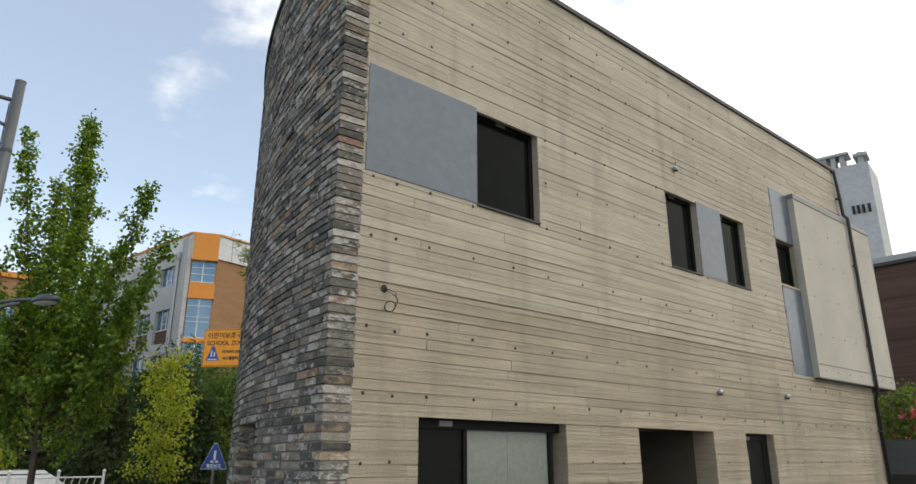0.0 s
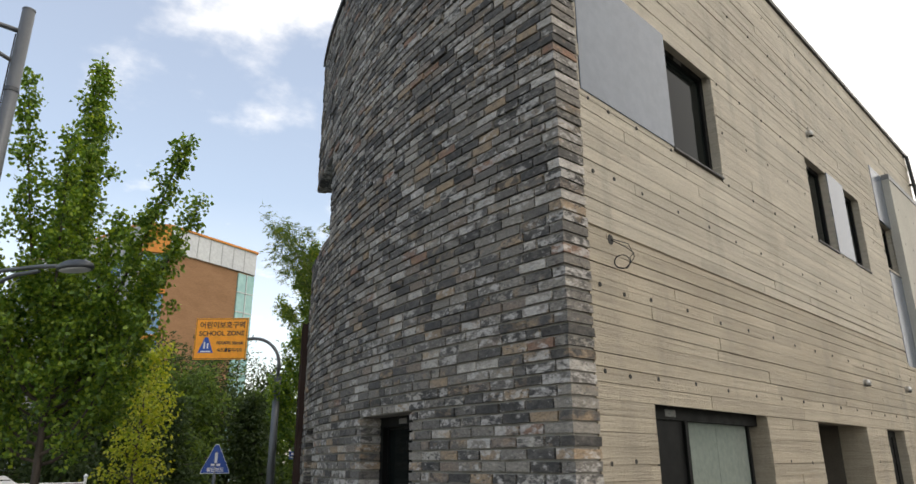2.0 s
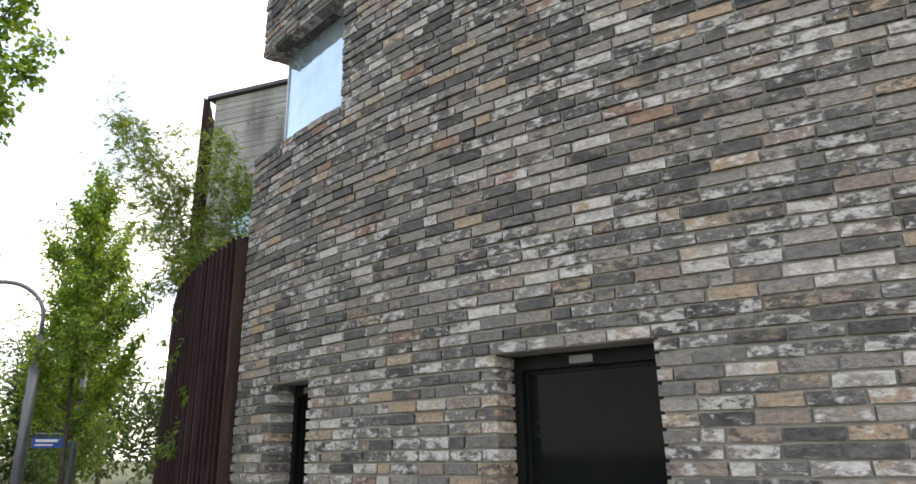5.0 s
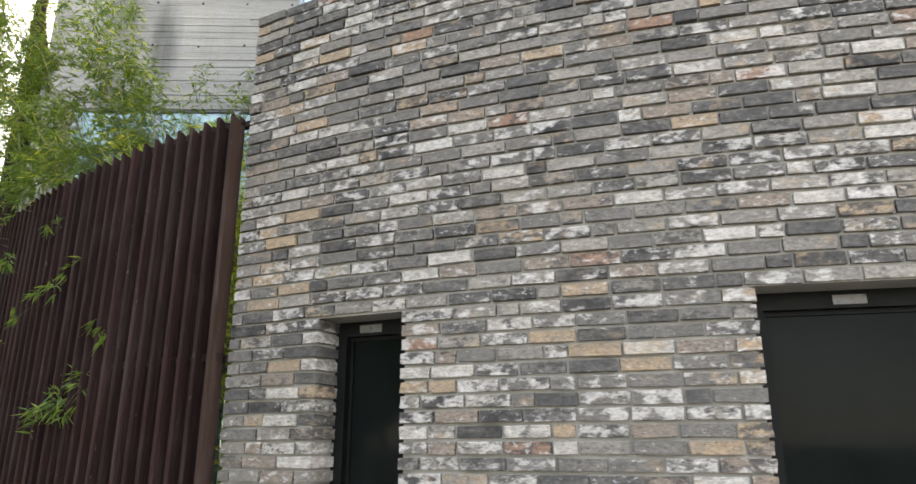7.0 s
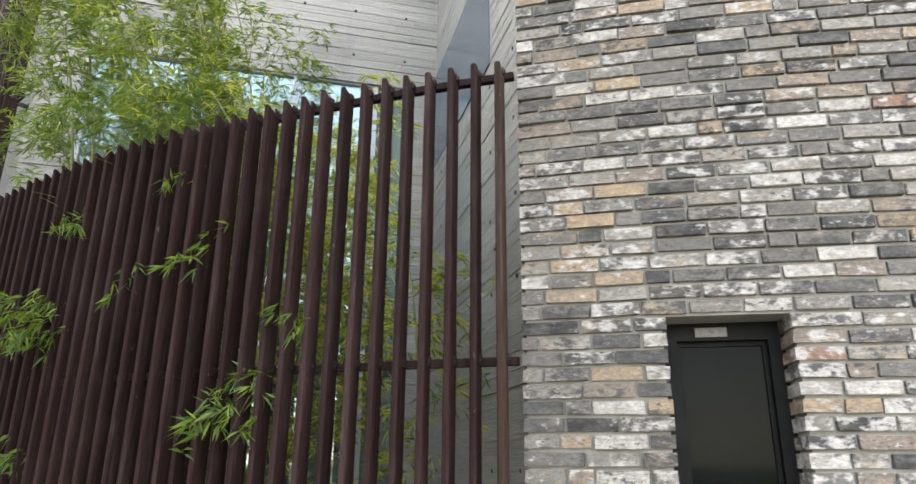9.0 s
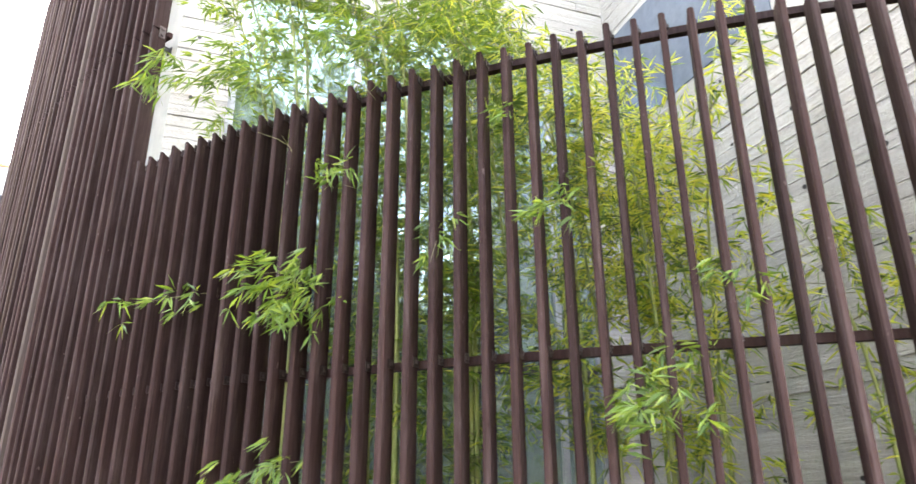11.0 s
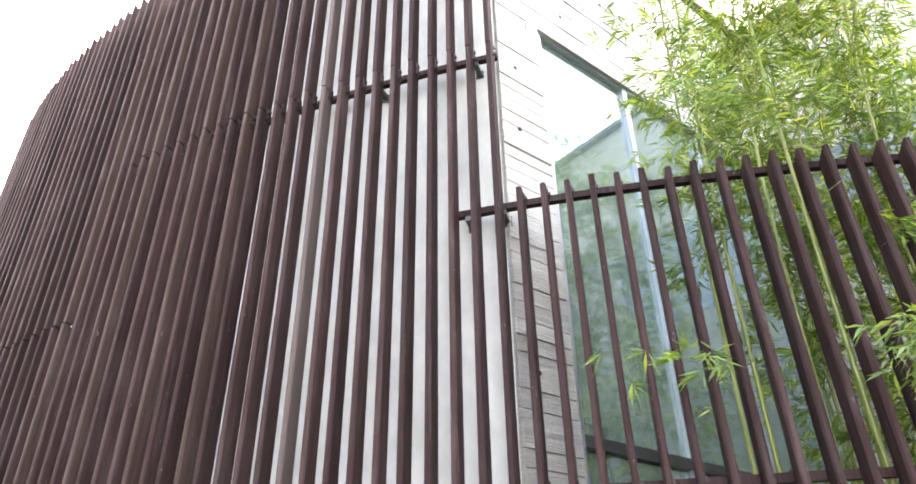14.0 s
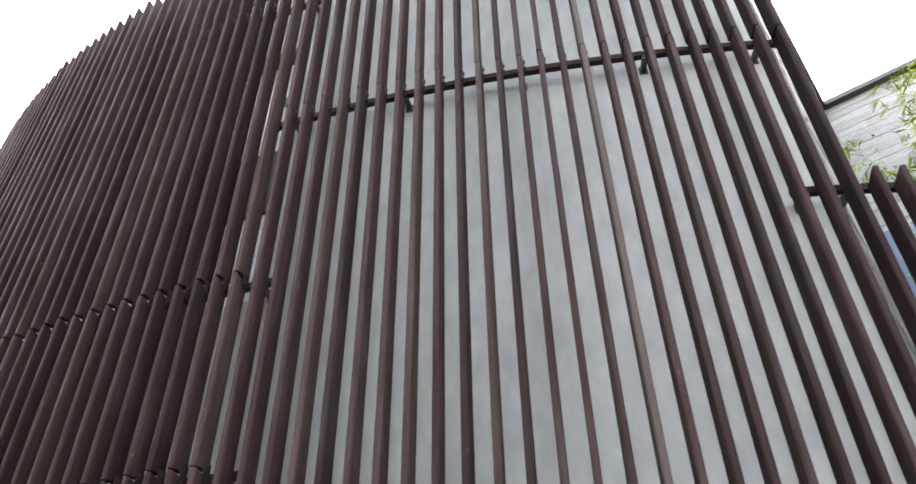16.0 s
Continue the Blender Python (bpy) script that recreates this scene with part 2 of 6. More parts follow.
def slat_material():
    """Brown stain over timber, greyed and scuffed by the weather, each slat of its own tone."""
    m, t, p = node_mat("brown_stained_timber")
    rnd = t.nodes.new("ShaderNodeObjectInfo").outputs["Random"]
    st = noise_node(t, 6.0, 6, 0.65, (14, 14, 0.35), True)
    big = noise_node(t, 1.6, 5, 0.6, None, True)
    grey = noise_node(t, 3.4, 6, 0.7, (5, 5, 0.5), True)
    col = mixc(t, remap(t, st.outputs["Fac"], 0.3, 0.7), (0.040, 0.0216, 0.0198), (0.019, 0.0103, 0.0097))
    col = mixc(t, remap(t, big.outputs["Fac"], 0.5, 0.74, 0, 0.5), col, (0.056, 0.037, 0.035))
    col = mixc(t, remap(t, grey.outputs["Fac"], 0.52, 0.72, 0, 0.55), col, (0.078, 0.057, 0.053))
    col = mixc(t, remap(t, rnd, 0.97, 0.975, 0, 0.12), col, (0.055, 0.052, 0.026))
    col = mixc(t, remap(t, rnd, 0.012, 0.010, 0, 0.35), col, (0.24, 0.19, 0.165))
    col = mixc(t, 1.0, col, remap(t, rnd, 0, 1, 0.72, 1.3), "MULTIPLY")
    chip = noise_node(t, 34.0, 4, 0.65, (1, 1, 0.35), True)
    col = mixc(t, remap(t, chip.outputs["Fac"], 0.68, 0.74, 0, 0.6), col, (0.17, 0.13, 0.12))
    t.links.new(col, p.inputs["Base Color"])
    t.links.new(remap(t, st.outputs["Fac"], 0.3, 0.7, 0.6, 0.8), p.inputs["Roughness"])
    p.inputs["Specular IOR Level"].default_value = 0.08
    bump(t, p, st.outputs["Fac"], 0.35, 0.003)
    return m


def leaf_material(name, c1, c2, c3, gloss=0.45, thin=0.48):
    """Leaf colours picked leaf by leaf, letting light through."""
    m, t, p = node_mat(name)
    rnd = t.nodes.new("ShaderNodeNewGeometry").outputs["Random Per Island"]
    ramp = t.nodes.new("ShaderNodeValToRGB")
    ramp.color_ramp.elements[0].color, ramp.color_ramp.elements[1].color = (*c1, 1), (*c3, 1)
    e = ramp.color_ramp.elements.new(0.6)
    e.color = (*c2, 1)
    t.links.new(rnd, ramp.inputs[0])
    t.links.new(ramp.outputs[0], p.inputs["Base Color"])
    p.inputs["Roughness"].default_value = gloss
    tr = t.nodes.new("ShaderNodeBsdfTranslucent")
    mx = t.nodes.new("ShaderNodeMixShader")
    mx.inputs[0].default_value = thin
    warm = mixc(t, 1.0, ramp.outputs[0], (1.5, 1.35, 0.6), "MULTIPLY")
    t.links.new(warm, tr.inputs["Color"])
    t.links.new(p.outputs[0], mx.inputs[1]); t.links.new(tr.outputs[0], mx.inputs[2])
    t.links.new(mx.outputs[0], t.nodes["Material Output"].inputs["Surface"])
    return m


def glass_material(name, tint, rough=0.02, see=0.6):
    """A thin pane: part mirror, part see-through."""
    m, t, p = node_mat(name)
    p.inputs["Base Color"].default_value = (*tint, 1)
    p.inputs["Roughness"].default_value = rough
    p.inputs["Metallic"].default_value = 0.75
    tp = t.nodes.new("ShaderNodeBsdfTransparent")
    tp.inputs["Color"].default_value = (*[min(1, 0.3 + v) for v in tint], 1)
    mx = t.nodes.new("ShaderNodeMixShader")
    mx.inputs[0].default_value = see
    t.links.new(p.outputs[0], mx.inputs[1]); t.links.new(tp.outputs[0], mx.inputs[2])
    t.links.new(mx.outputs[0], t.nodes["Material Output"].inputs["Surface"])
    return m


def plain(name, c, rough=0.5, metal=0.0, spec=0.5):
    m, t, p = node_mat(name)
    n = noise_node(t, 8.0, 4, 0.6)
    t.links.new(mixc(t, 1.0, c, remap(t, n.outputs["Fac"], 0.3, 0.7, 0.9, 1.08), "MULTIPLY"), p.inputs["Base Color"])
    p.inputs["Roughness"].default_value, p.inputs["Metallic"].default_value = rough, metal
    p.inputs["Specular IOR Level"].default_value = spec
    return m


M_CONC_X = board_concrete("board_formed_concrete_south", (0.35, 1, 16), (0.535, 0.478, 0.378), (0.43, 0.378, 0.292), lift=(3.13, (0.45, 0.388, 0.29), (0.37, 0.312, 0.228)))
M_CONC_Y = board_concrete("board_formed_concrete_court", (1, 0.35, 16), (0.405, 0.385, 0.345), (0.335, 0.318, 0.285), stains=((6.95, 11.8, 6.35, 0.32, 0.75), (6.95, 11.4, 5.85, 0.26, 0.75), (6.95, 11.9, 5.25, 0.2, 0.35)))
M_CONC_S = surface("smooth_bay_concrete", (0.52, 0.49, 0.42), (0.44, 0.415, 0.36), 1.2, 0.8, bump_s=0.15)
M_GREY = surface("grey_rendered_wall", (0.50, 0.485, 0.430), (0.425, 0.412, 0.366), 0.9, 0.62, fine=9, stretch=(1.2, 1.2, 0.6), bump_s=0.04, world_space=True)
# Concrete whitened to carry the sky light that falls on the set-back wall.
M_NICHE_LIT = board_concrete("sky_lit_niche_concrete", (1, 1, 16), (0.78, 0.77, 0.73), (0.70, 0.69, 0.65))
# Near-black colour that stands for the shade inside holes and openings.
M_HOLE_SHADE = plain("hole_shade_dark", (0.035, 0.033, 0.03), 0.9)
M_BRICK = brick_material("reclaimed_brick", False)
M_BRICK_PART = brick_material("reclaimed_brick_single", True)
M_MORTAR = surface("mortar", (0.30, 0.282, 0.245), (0.24, 0.225, 0.195), 9, 0.9, fine=140, bump_s=0.5, bump_d=0.004, world_space=True)
M_SLAT = slat_material()
M_CLIP = surface("brown_painted_steel_clip", (0.032, 0.018, 0.016), (0.02, 0.012, 0.011), 20, 0.5, metal=0.2)
M_PANEL = surface("blue_grey_metal_panel", (0.10, 0.124, 0.157), (0.11, 0.134, 0.168), 1.2, 0.2, metal=0.1, fine=12, bump_s=0.015, rvar=0.04, world_space=True, spec=0.8)
M_FRAME = surface("black_window_frame", (0.006, 0.0065, 0.006), (0.009, 0.009, 0.0088), 8, 0.5, bump_s=0.05, spec=0.12)
M_PANE = surface("dark_window_pane", (0.006, 0.008, 0.0075), (0.009, 0.011, 0.010), 3, 0.06, bump_s=0.012, bump_d=0.002, fine=5, rvar=0.02, spec=0.05)
M_FROST = surface("frosted_pale_green_glass", (0.215, 0.245, 0.215), (0.20, 0.228, 0.202), 0.7, 0.14, fine=20, bump_s=0.01, rvar=0.03)
M_BLUEGLASS = surface("sky_mirroring_glass", (0.55, 0.66, 0.74), (0.50, 0.62, 0.70), 1, 0.05, fine=4, bump_s=0.02, bump_d=0.002, metal=0.7, rvar=0.02)
M_GLASS = glass_material("teal_curtain_glass", (0.46, 0.56, 0.53), 0.015, 0.45)
M_ALU = surface("grey_aluminium_frame", (0.34, 0.35, 0.36), (0.40, 0.41, 0.42), 6, 0.4, metal=0.6, bump_s=0.04)
M_COPING = surface("dark_metal_coping", (0.055, 0.055, 0.055), (0.075, 0.073, 0.07), 5, 0.5, metal=0.5, bump_s=0.06)
M_STEEL = surface("dull_stainless_steel", (0.42, 0.41, 0.39), (0.52, 0.51, 0.49), 9, 0.34, metal=0.9, bump_s=0.05)
M_BLACK = plain("black_cable_rubber", (0.012, 0.012, 0.012), 0.55)
M_STICKER = surface("pale_printed_sticker", (0.13, 0.145, 0.135), (0.2, 0.17, 0.165), 40, 0.35, fine=90, bump_s=0.02)
M_SOIL = surface("dark_planting_soil", (0.05, 0.038, 0.028), (0.085, 0.066, 0.05), 6, 0.95, fine=60, bump_s=0.8, bump_d=0.02)
M_PAVE = surface("grey_concrete_paving", (0.17, 0.165, 0.155), (0.13, 0.127, 0.12), 2.5, 0.85, fine=70, bump_s=0.35)
M_ASPHALT = surface("worn_asphalt", (0.05, 0.05, 0.052), (0.065, 0.064, 0.063), 1.5, 0.9, fine=150, bump_s=0.6)
M_GRASS = surface("dry_verge_grass_ground", (0.06, 0.085, 0.03), (0.1, 0.1, 0.05), 2, 0.95, fine=70, bump_s=0.8, bump_d=0.03)
M_ROOF = surface("grey_flat_roof", (0.3, 0.3, 0.29), (0.24, 0.24, 0.235), 1.5, 0.9)
M_BACKING = surface("dark_brown_backing_wall", (0.06, 0.045, 0.04), (0.045, 0.034, 0.03), 1.5, 0.8, fine=30, world_space=True)
M_ROOM = surface("pale_interior_plaster", (0.62, 0.62, 0.60), (0.54, 0.54, 0.53), 1.0, 0.8, bump_s=0.05)
M_ROOM_DARK = plain("dark_interior_stair", (0.06, 0.055, 0.05), 0.6)
M_CULM = surface("yellow_green_bamboo_culm", (0.24, 0.26, 0.06), (0.16, 0.2, 0.05), 5, 0.4, fine=30, bump_s=0.05)
M_TWIG = surface("thin_brown_green_twig", (0.15, 0.13, 0.05), (0.11, 0.11, 0.045), 8, 0.6)
M_BAMBOO = leaf_material("bamboo_leaf", (0.05, 0.10, 0.018), (0.11, 0.19, 0.026), (0.215, 0.285, 0.04), thin=0.42)
M_BAMBOO_DRY = leaf_material("yellowing_bamboo_leaf", (0.27, 0.35, 0.05), (0.40, 0.46, 0.075), (0.50, 0.48, 0.10), thin=0.55)
M_GINKGO = leaf_material("ginkgo_leaf", (0.06, 0.128, 0.02), (0.15, 0.262, 0.033), (0.31, 0.41, 0.048), thin=0.44)
M_YELLOW = leaf_material("yellow_green_leaf", (0.20, 0.275, 0.025), (0.33, 0.385, 0.035), (0.46, 0.455, 0.05))
M_DARKLEAF = leaf_material("dark_conifer_needle", (0.025, 0.047, 0.016), (0.042, 0.072, 0.024), (0.07, 0.11, 0.033), 0.6)
M_MIDLEAF = leaf_material("mid_green_leaf", (0.065, 0.12, 0.025), (0.105, 0.175, 0.035), (0.16, 0.235, 0.05), 0.6)
M_BARK = surface("grey_brown_bark", (0.11, 0.085, 0.065), (0.065, 0.052, 0.042), 5, 0.9, fine=30, stretch=(4, 4, 0.6), bump_s=0.9, bump_d=0.02)
M_POST = surface("grey_painted_steel_post", (0.10, 0.107, 0.115), (0.13, 0.138, 0.145), 3, 0.45, metal=0.3, bump_s=0.04)
M_LAMPHEAD = plain("dark_grey_lamp_housing", (0.07, 0.075, 0.08), 0.4, 0.4)
M_ORANGE = plain("orange_sign_face", (0.95, 0.36, 0.008), 0.4)
M_SIGNBLUE = plain("blue_sign_face", (0.02, 0.08, 0.36), 0.4)
M_WHITE = plain("white_sign_paint", (0.75, 0.76, 0.76), 0.45)
M_INK = plain("black_sign_ink", (0.03, 0.02, 0.015), 0.5)
M_FARBRICK = surface("tan_school_brick", (0.36, 0.20, 0.10), (0.30, 0.165, 0.085), 0.6, 0.9, fine=5, bump_s=0.1, stretch=(1, 1, 3))
M_FARBROWN = surface("brown_neighbour_brick", (0.125, 0.072, 0.052), (0.070, 0.043, 0.034), 1.3, 0.9, fine=9, stretch=(0.12, 0.12, 4.5), bump_s=0.5)
M_FARGREY = surface("pale_grey_cladding", (0.46, 0.47, 0.47), (0.4, 0.41, 0.42), 0.4, 0.7, fine=4, bump_s=0.05)
M_FARWHITE = surface("white_cladding", (0.68, 0.70, 0.70), (0.6, 0.62, 0.63), 0.4, 0.6, fine=4, bump_s=0.05)
M_FARORANGE = plain("orange_spandrel", (0.66, 0.25, 0.03), 0.5)
M_FARWIN = surface("blue_school_window", (0.10, 0.2, 0.32), (0.16, 0.27, 0.38), 0.6, 0.12, fine=2, bump_s=0.02, metal=0.4)
M_FARGREEN = surface("green_curtain_glass", (0.25, 0.45, 0.42), (0.35, 0.55, 0.52), 0.5, 0.15, fine=2, bump_s=0.02, metal=0.3)
M_CAR = plain("white_car_paint", (0.75, 0.76, 0.78), 0.2)
M_TYRE = plain("black_tyre", (0.02, 0.02, 0.02), 0.8)
M_PINK = leaf_material("pink_blossom", (0.5, 0.06, 0.12), (0.6, 0.1, 0.16), (0.65, 0.2, 0.25), 0.6)


# ---- building helpers ----
def finish(ob, smooth=False):
    if smooth:
        for poly in ob.data.polygons:
            poly.use_smooth = True
    return ob


def mesh_ob(name, verts, faces, mats, mat_idx=None):
    me = bpy.data.meshes.new(name)
    me.from_pydata([tuple(v) for v in verts], [], faces)
    for m in mats if isinstance(mats, (list, tuple)) else [mats]:
        me.materials.append(m)
    if mat_idx is not None:
        me.polygons.foreach_set("material_index", mat_idx)
    me.update()
    return new(name, me)


def thing(name, at, label, category, group="", kind=""):
    ob = new(name)
    ob.location = at
    ob.empty_display_size = 0.2
    return tagged(ob, label, category, group, kind)


def adopt(ob, parent, label=""):
    """ob, made in world metres, becomes a part of parent."""
    ob.parent = parent
    if parent.parent is None:
        ob.matrix_parent_inverse = Matrix.Translation(-Vector(parent.location))
    if label:
        ob["label"] = label
    return ob


class Geo:
    """Collects faces of one mesh."""
    def __init__(self):
        self.v, self.f = [], []

    def box(self, lo, hi, m=None, jit=0.0):
        b = len(self.v)
        for z in (lo[2], hi[2]):
            for x, y in ((lo[0], lo[1]), (hi[0], lo[1]), (hi[0], hi[1]), (lo[0], hi[1])):
                p = Vector((x, y, z))
                if jit:
                    p += Vector((random.uniform(-jit, jit), random.uniform(-jit, jit), random.uniform(-jit, jit)))
                self.v.append(m @ p if m is not None else p)
        self.f += [(b, b + 3, b + 2, b + 1), (b + 4, b + 5, b + 6, b + 7), (b, b + 1, b + 5, b + 4), (b + 1, b + 2, b + 6, b + 5),
                   (b + 2, b + 3, b + 7, b + 6), (b + 3, b, b + 4, b + 7)]
        return self

    def soft_box(self, lo, hi, c, m=None):
        """A box with its upright edges chamfered by c."""
        b = len(self.v)
        x0, y0, z0 = lo
        x1, y1, z1 = hi
        ring = ((x0 + c, y0), (x1 - c, y0), (x1, y0 + c), (x1, y1 - c), (x1 - c, y1), (x0 + c, y1), (x0, y1 - c), (x0, y0 + c))
        for z in (z0, z1):
            for x, y in ring:
                self.v.append(m @ Vector((x, y, z)) if m is not None else Vector((x, y, z)))
        self.f.append(tuple(b + i for i in range(7, -1, -1)))
        self.f.append(tuple(b + 8 + i for i in range(8)))
        for i in range(8):
            j = (i + 1) % 8
            self.f.append((b + i, b + j, b + 8 + j, b + 8 + i))
        return self

    def tube(self, pts, radii, seg=8, caps=True):
        """A round bar through pts."""
        pts = [Vector(p) for p in pts]
        if isinstance(radii, (int, float)):
            radii = [radii] * len(pts)
        rings = []
        ref = None
        for i, p in enumerate(pts):
            d = (pts[min(i + 1, len(pts) - 1)] - pts[max(i - 1, 0)]).normalized()
            if ref is None:
                ref = d.orthogonal().normalized()
            side = (ref - d * ref.dot(d)).normalized()
            ref, up = side, d.cross(side)
            b = len(self.v)
            rings.append(b)
            for k in range(seg):
                a = 2 * math.pi * k / seg
                self.v.append(p + radii[i] * (math.cos(a) * side + math.sin(a) * up))
        for b0, b1 in zip(rings, rings[1:]):
            for k in range(seg):
                j = (k + 1) % seg
                self.f.append((b0 + k, b0 + j, b1 + j, b1 + k))
        if caps:
            self.f.append(tuple(rings[0] + k for k in range(seg - 1, -1, -1)))
            self.f.append(tuple(rings[-1] + k for k in range(seg)))
        return self

    def lathe(self, prof, m, seg=20):
        """prof: (radius, height) pairs turned round m's z axis."""
        rings = []
        for r, z in prof:
            b = len(self.v)
            rings.append(b)
            for k in range(seg):
                a = 2 * math.pi * k / seg
                self.v.append(m @ Vector((r * math.cos(a), r * math.sin(a), z)))
        for b0, b1 in zip(rings, rings[1:]):
            for k in range(seg):
                j = (k + 1) % seg
                self.f.append((b0 + k, b0 + j, b1 + j, b1 + k))
        self.f.append(tuple(rings[0] + k for k in range(seg - 1, -1, -1)))
        self.f.append(tuple(rings[-1] + k for k in range(seg)))
        return self

    def poly(self, pts):
        b = len(self.v)
        self.v += [Vector(p) for p in pts]
        self.f.append(tuple(range(b, b + len(pts))))
        return self

    def prism(self, ring, z0, z1):
        b, n = len(self.v), len(ring)
        self.v += [Vector((x, y, z0)) for x, y in ring] + [Vector((x, y, z1)) for x, y in ring]
        self.f.append(tuple(b + i for i in range(n - 1, -1, -1)))
        self.f.append(tuple(b + n + i for i in range(n)))
        for i in range(n):
            j = (i + 1) % n
            self.f.append((b + i, b + j, b + n + j, b + n + i))
        return self

    def make(self, name, mat):
        return mesh_ob(name, self.v, self.f, mat)


def part(name, geo, mat, parent, label="", smooth=False):
    return adopt(finish(geo.make(name, mat), smooth), parent, label)


def basis(o, u, n):
    """Local x along u, y along n, z up."""
    u, n = Vector(u), Vector(n)
    return Matrix(((u.x, n.x, 0, o[0]), (u.y, n.y, 0, o[1]), (u.z, n.z, 1, o[2]), (0, 0, 0, 1)))


# the curved front: one circle
CX, CY, RAD = 13.243, 3.904, 10.889


def on_arc(deg, out=0.0, z=0.0):
    a = radians(deg)
    return Vector((CX - (RAD + out) * math.cos(a), CY + (RAD + out) * math.sin(a), z))


def arc_frame(deg, out=0.0, z=0.0):
    """Local x along the arc, y outwards, z up."""
    a = radians(deg)
    return basis(on_arc(deg, out, z), (math.sin(a), math.cos(a), 0), (-math.cos(a), math.sin(a), 0))


def arc_bar(geo, d0, d1, out0, out1, z0, z1, step=1.0):
    """A bar of square section bent along the arc."""
    n = max(1, int(round((d1 - d0) / step)))
    b = len(geo.v)
    for i in range(n + 1):
        d = d0 + (d1 - d0) * i / n
        geo.v += [on_arc(d, out0, z0), on_arc(d, out1, z0), on_arc(d, out1, z1), on_arc(d, out0, z1)]
    for i in range(n):
        p, q = b + 4 * i, b + 4 * i + 4
        for k in range(4):
            j = (k + 1) % 4
            geo.f.append((p + k, p + j, q + j, q + k))
    geo.f.append((b, b + 3, b + 2, b + 1))
    e = b + 4 * n
    geo.f.append((e, e + 1, e + 2, e + 3))
    return geo


def free_cells(edges_u, edges_z, holes):
    us, zs = sorted(set(edges_u)), sorted(set(edges_z))
    for u0, u1 in zip(us, us[1:]):
        for z0, z1 in zip(zs, zs[1:]):
            mu, mz = (u0 + u1) / 2, (z0 + z1) / 2
            if not any(a < mu < b and c < mz < d for a, b, c, d in holes):
                yield u0, u1, z0, z1


def board_wall(name, m, length, z0, z1, holes, thick, mat, label, ties=(), pour=(), board=0.09, seed=1, gaps=(0.0015, 0.0025, 0.004, 0.006), near=(0, 0)):
    """A wall cast against rough boards: m's x runs along it, y outwards. holes: (u0, u1, z0, z1). The 300 boards round near (u, z) are parts."""
    rng = random.Random(seed)
    g = Geo()
    for u0, u1, a, b in free_cells([0, length] + [h[0] for h in holes] + [h[1] for h in holes], [z0, z1] + [h[2] for h in holes] + [h[3] for h in holes], holes):
        g.box((u0, -thick, a), (u1, -0.016, b), m)
    back, boards = g, []
    z = z0
    while z < z1 - 0.01:
        hgt = board * rng.choice((0.92, 1.0, 1.0, 1.06))
        top = min(z + hgt, z1)
        for p in pour:
            if z < p - 0.02 < top:
                top = p
        if z1 - top < 0.03:
            top = z1
        cuts, u = [0.0], rng.uniform(0.2, 1.8)
        while u < length - 0.15:
            cuts.append(u)
            u += rng.choice((0.9, 1.2, 1.8, 1.8, 2.4))
        cuts.append(length)
        row = rng.gauss(0, 0.0012)
        gap = rng.choice(gaps) if top not in pour else 0.022
        for c0, c1 in zip(cuts, cuts[1:]):
            spans = [(c0, c1)]
            for a, b, c, d in holes:
                if c < (z + top) / 2 < d:
                    spans = [s for q0, q1 in spans for s in ((q0, min(q1, a)), (max(q0, b), q1)) if s[1] - s[0] > 0.004]
            for q0, q1 in spans:
                face = row + rng.gauss(0, 0.0017)
                tilt = rng.gauss(0, 0.0011)
                high = top - (gap if gap > 0.01 else max(0.001, gap * rng.uniform(0.3, 1.5)))
                boards.append((abs((q0 + q1) / 2 - near[0]) + abs(z - near[1]), (q0 + (0.0008 if q0 > 0 else 0), -0.020, z), (q1 - 0.0008, face, high), tilt))
        z = top
    wall = tagged(back.make(name, mat), label, "wall", kind="structure")
    boards.sort()
    rest = Geo()
    for k, (_, lo, hi, tilt) in enumerate(boards):
        g = Geo() if k < 300 else rest
        b0 = len(g.v)
        g.box(lo, hi, m)
        for q in (6, 7):
            g.v[b0 + q] = g.v[b0 + q] + m.to_3x3() @ Vector((0, tilt, 0))
        if k < 300:
            adopt(g.make("board_mark", mat), wall)
    if rest.v:
        tagged(adopt(rest.make("board_marks", mat), wall), kind="stuff")
    if ties:
        # Holes are not cut: proud dark discs paint the shade inside them.
        h = Geo()
        for u, zz in ties:
            if any(a - 0.05 < u < b + 0.05 and c - 0.05 < zz < d + 0.05 for a, b, c, d in holes) or not (0.03 < u < length - 0.03):
                continue
            r = rng.uniform(0.010, 0.0128)
            mm = m @ Matrix.Translation((u + rng.gauss(0, 0.006), 0, zz + rng.gauss(0, 0.006))) @ Matrix.Rotation(radians(-90), 4, "X")
            h.lathe(((r * 1.25, -0.004), (r * 1.2, 0.0032), (r, 0.0036), (r * 0.7, 0.0034)), mm, 10)
        tagged(adopt(h.make("tie_holes", M_HOLE_SHADE), wall, "dark round discs painted as the shade in formwork tie holes"), kind="stuff")
    return wall


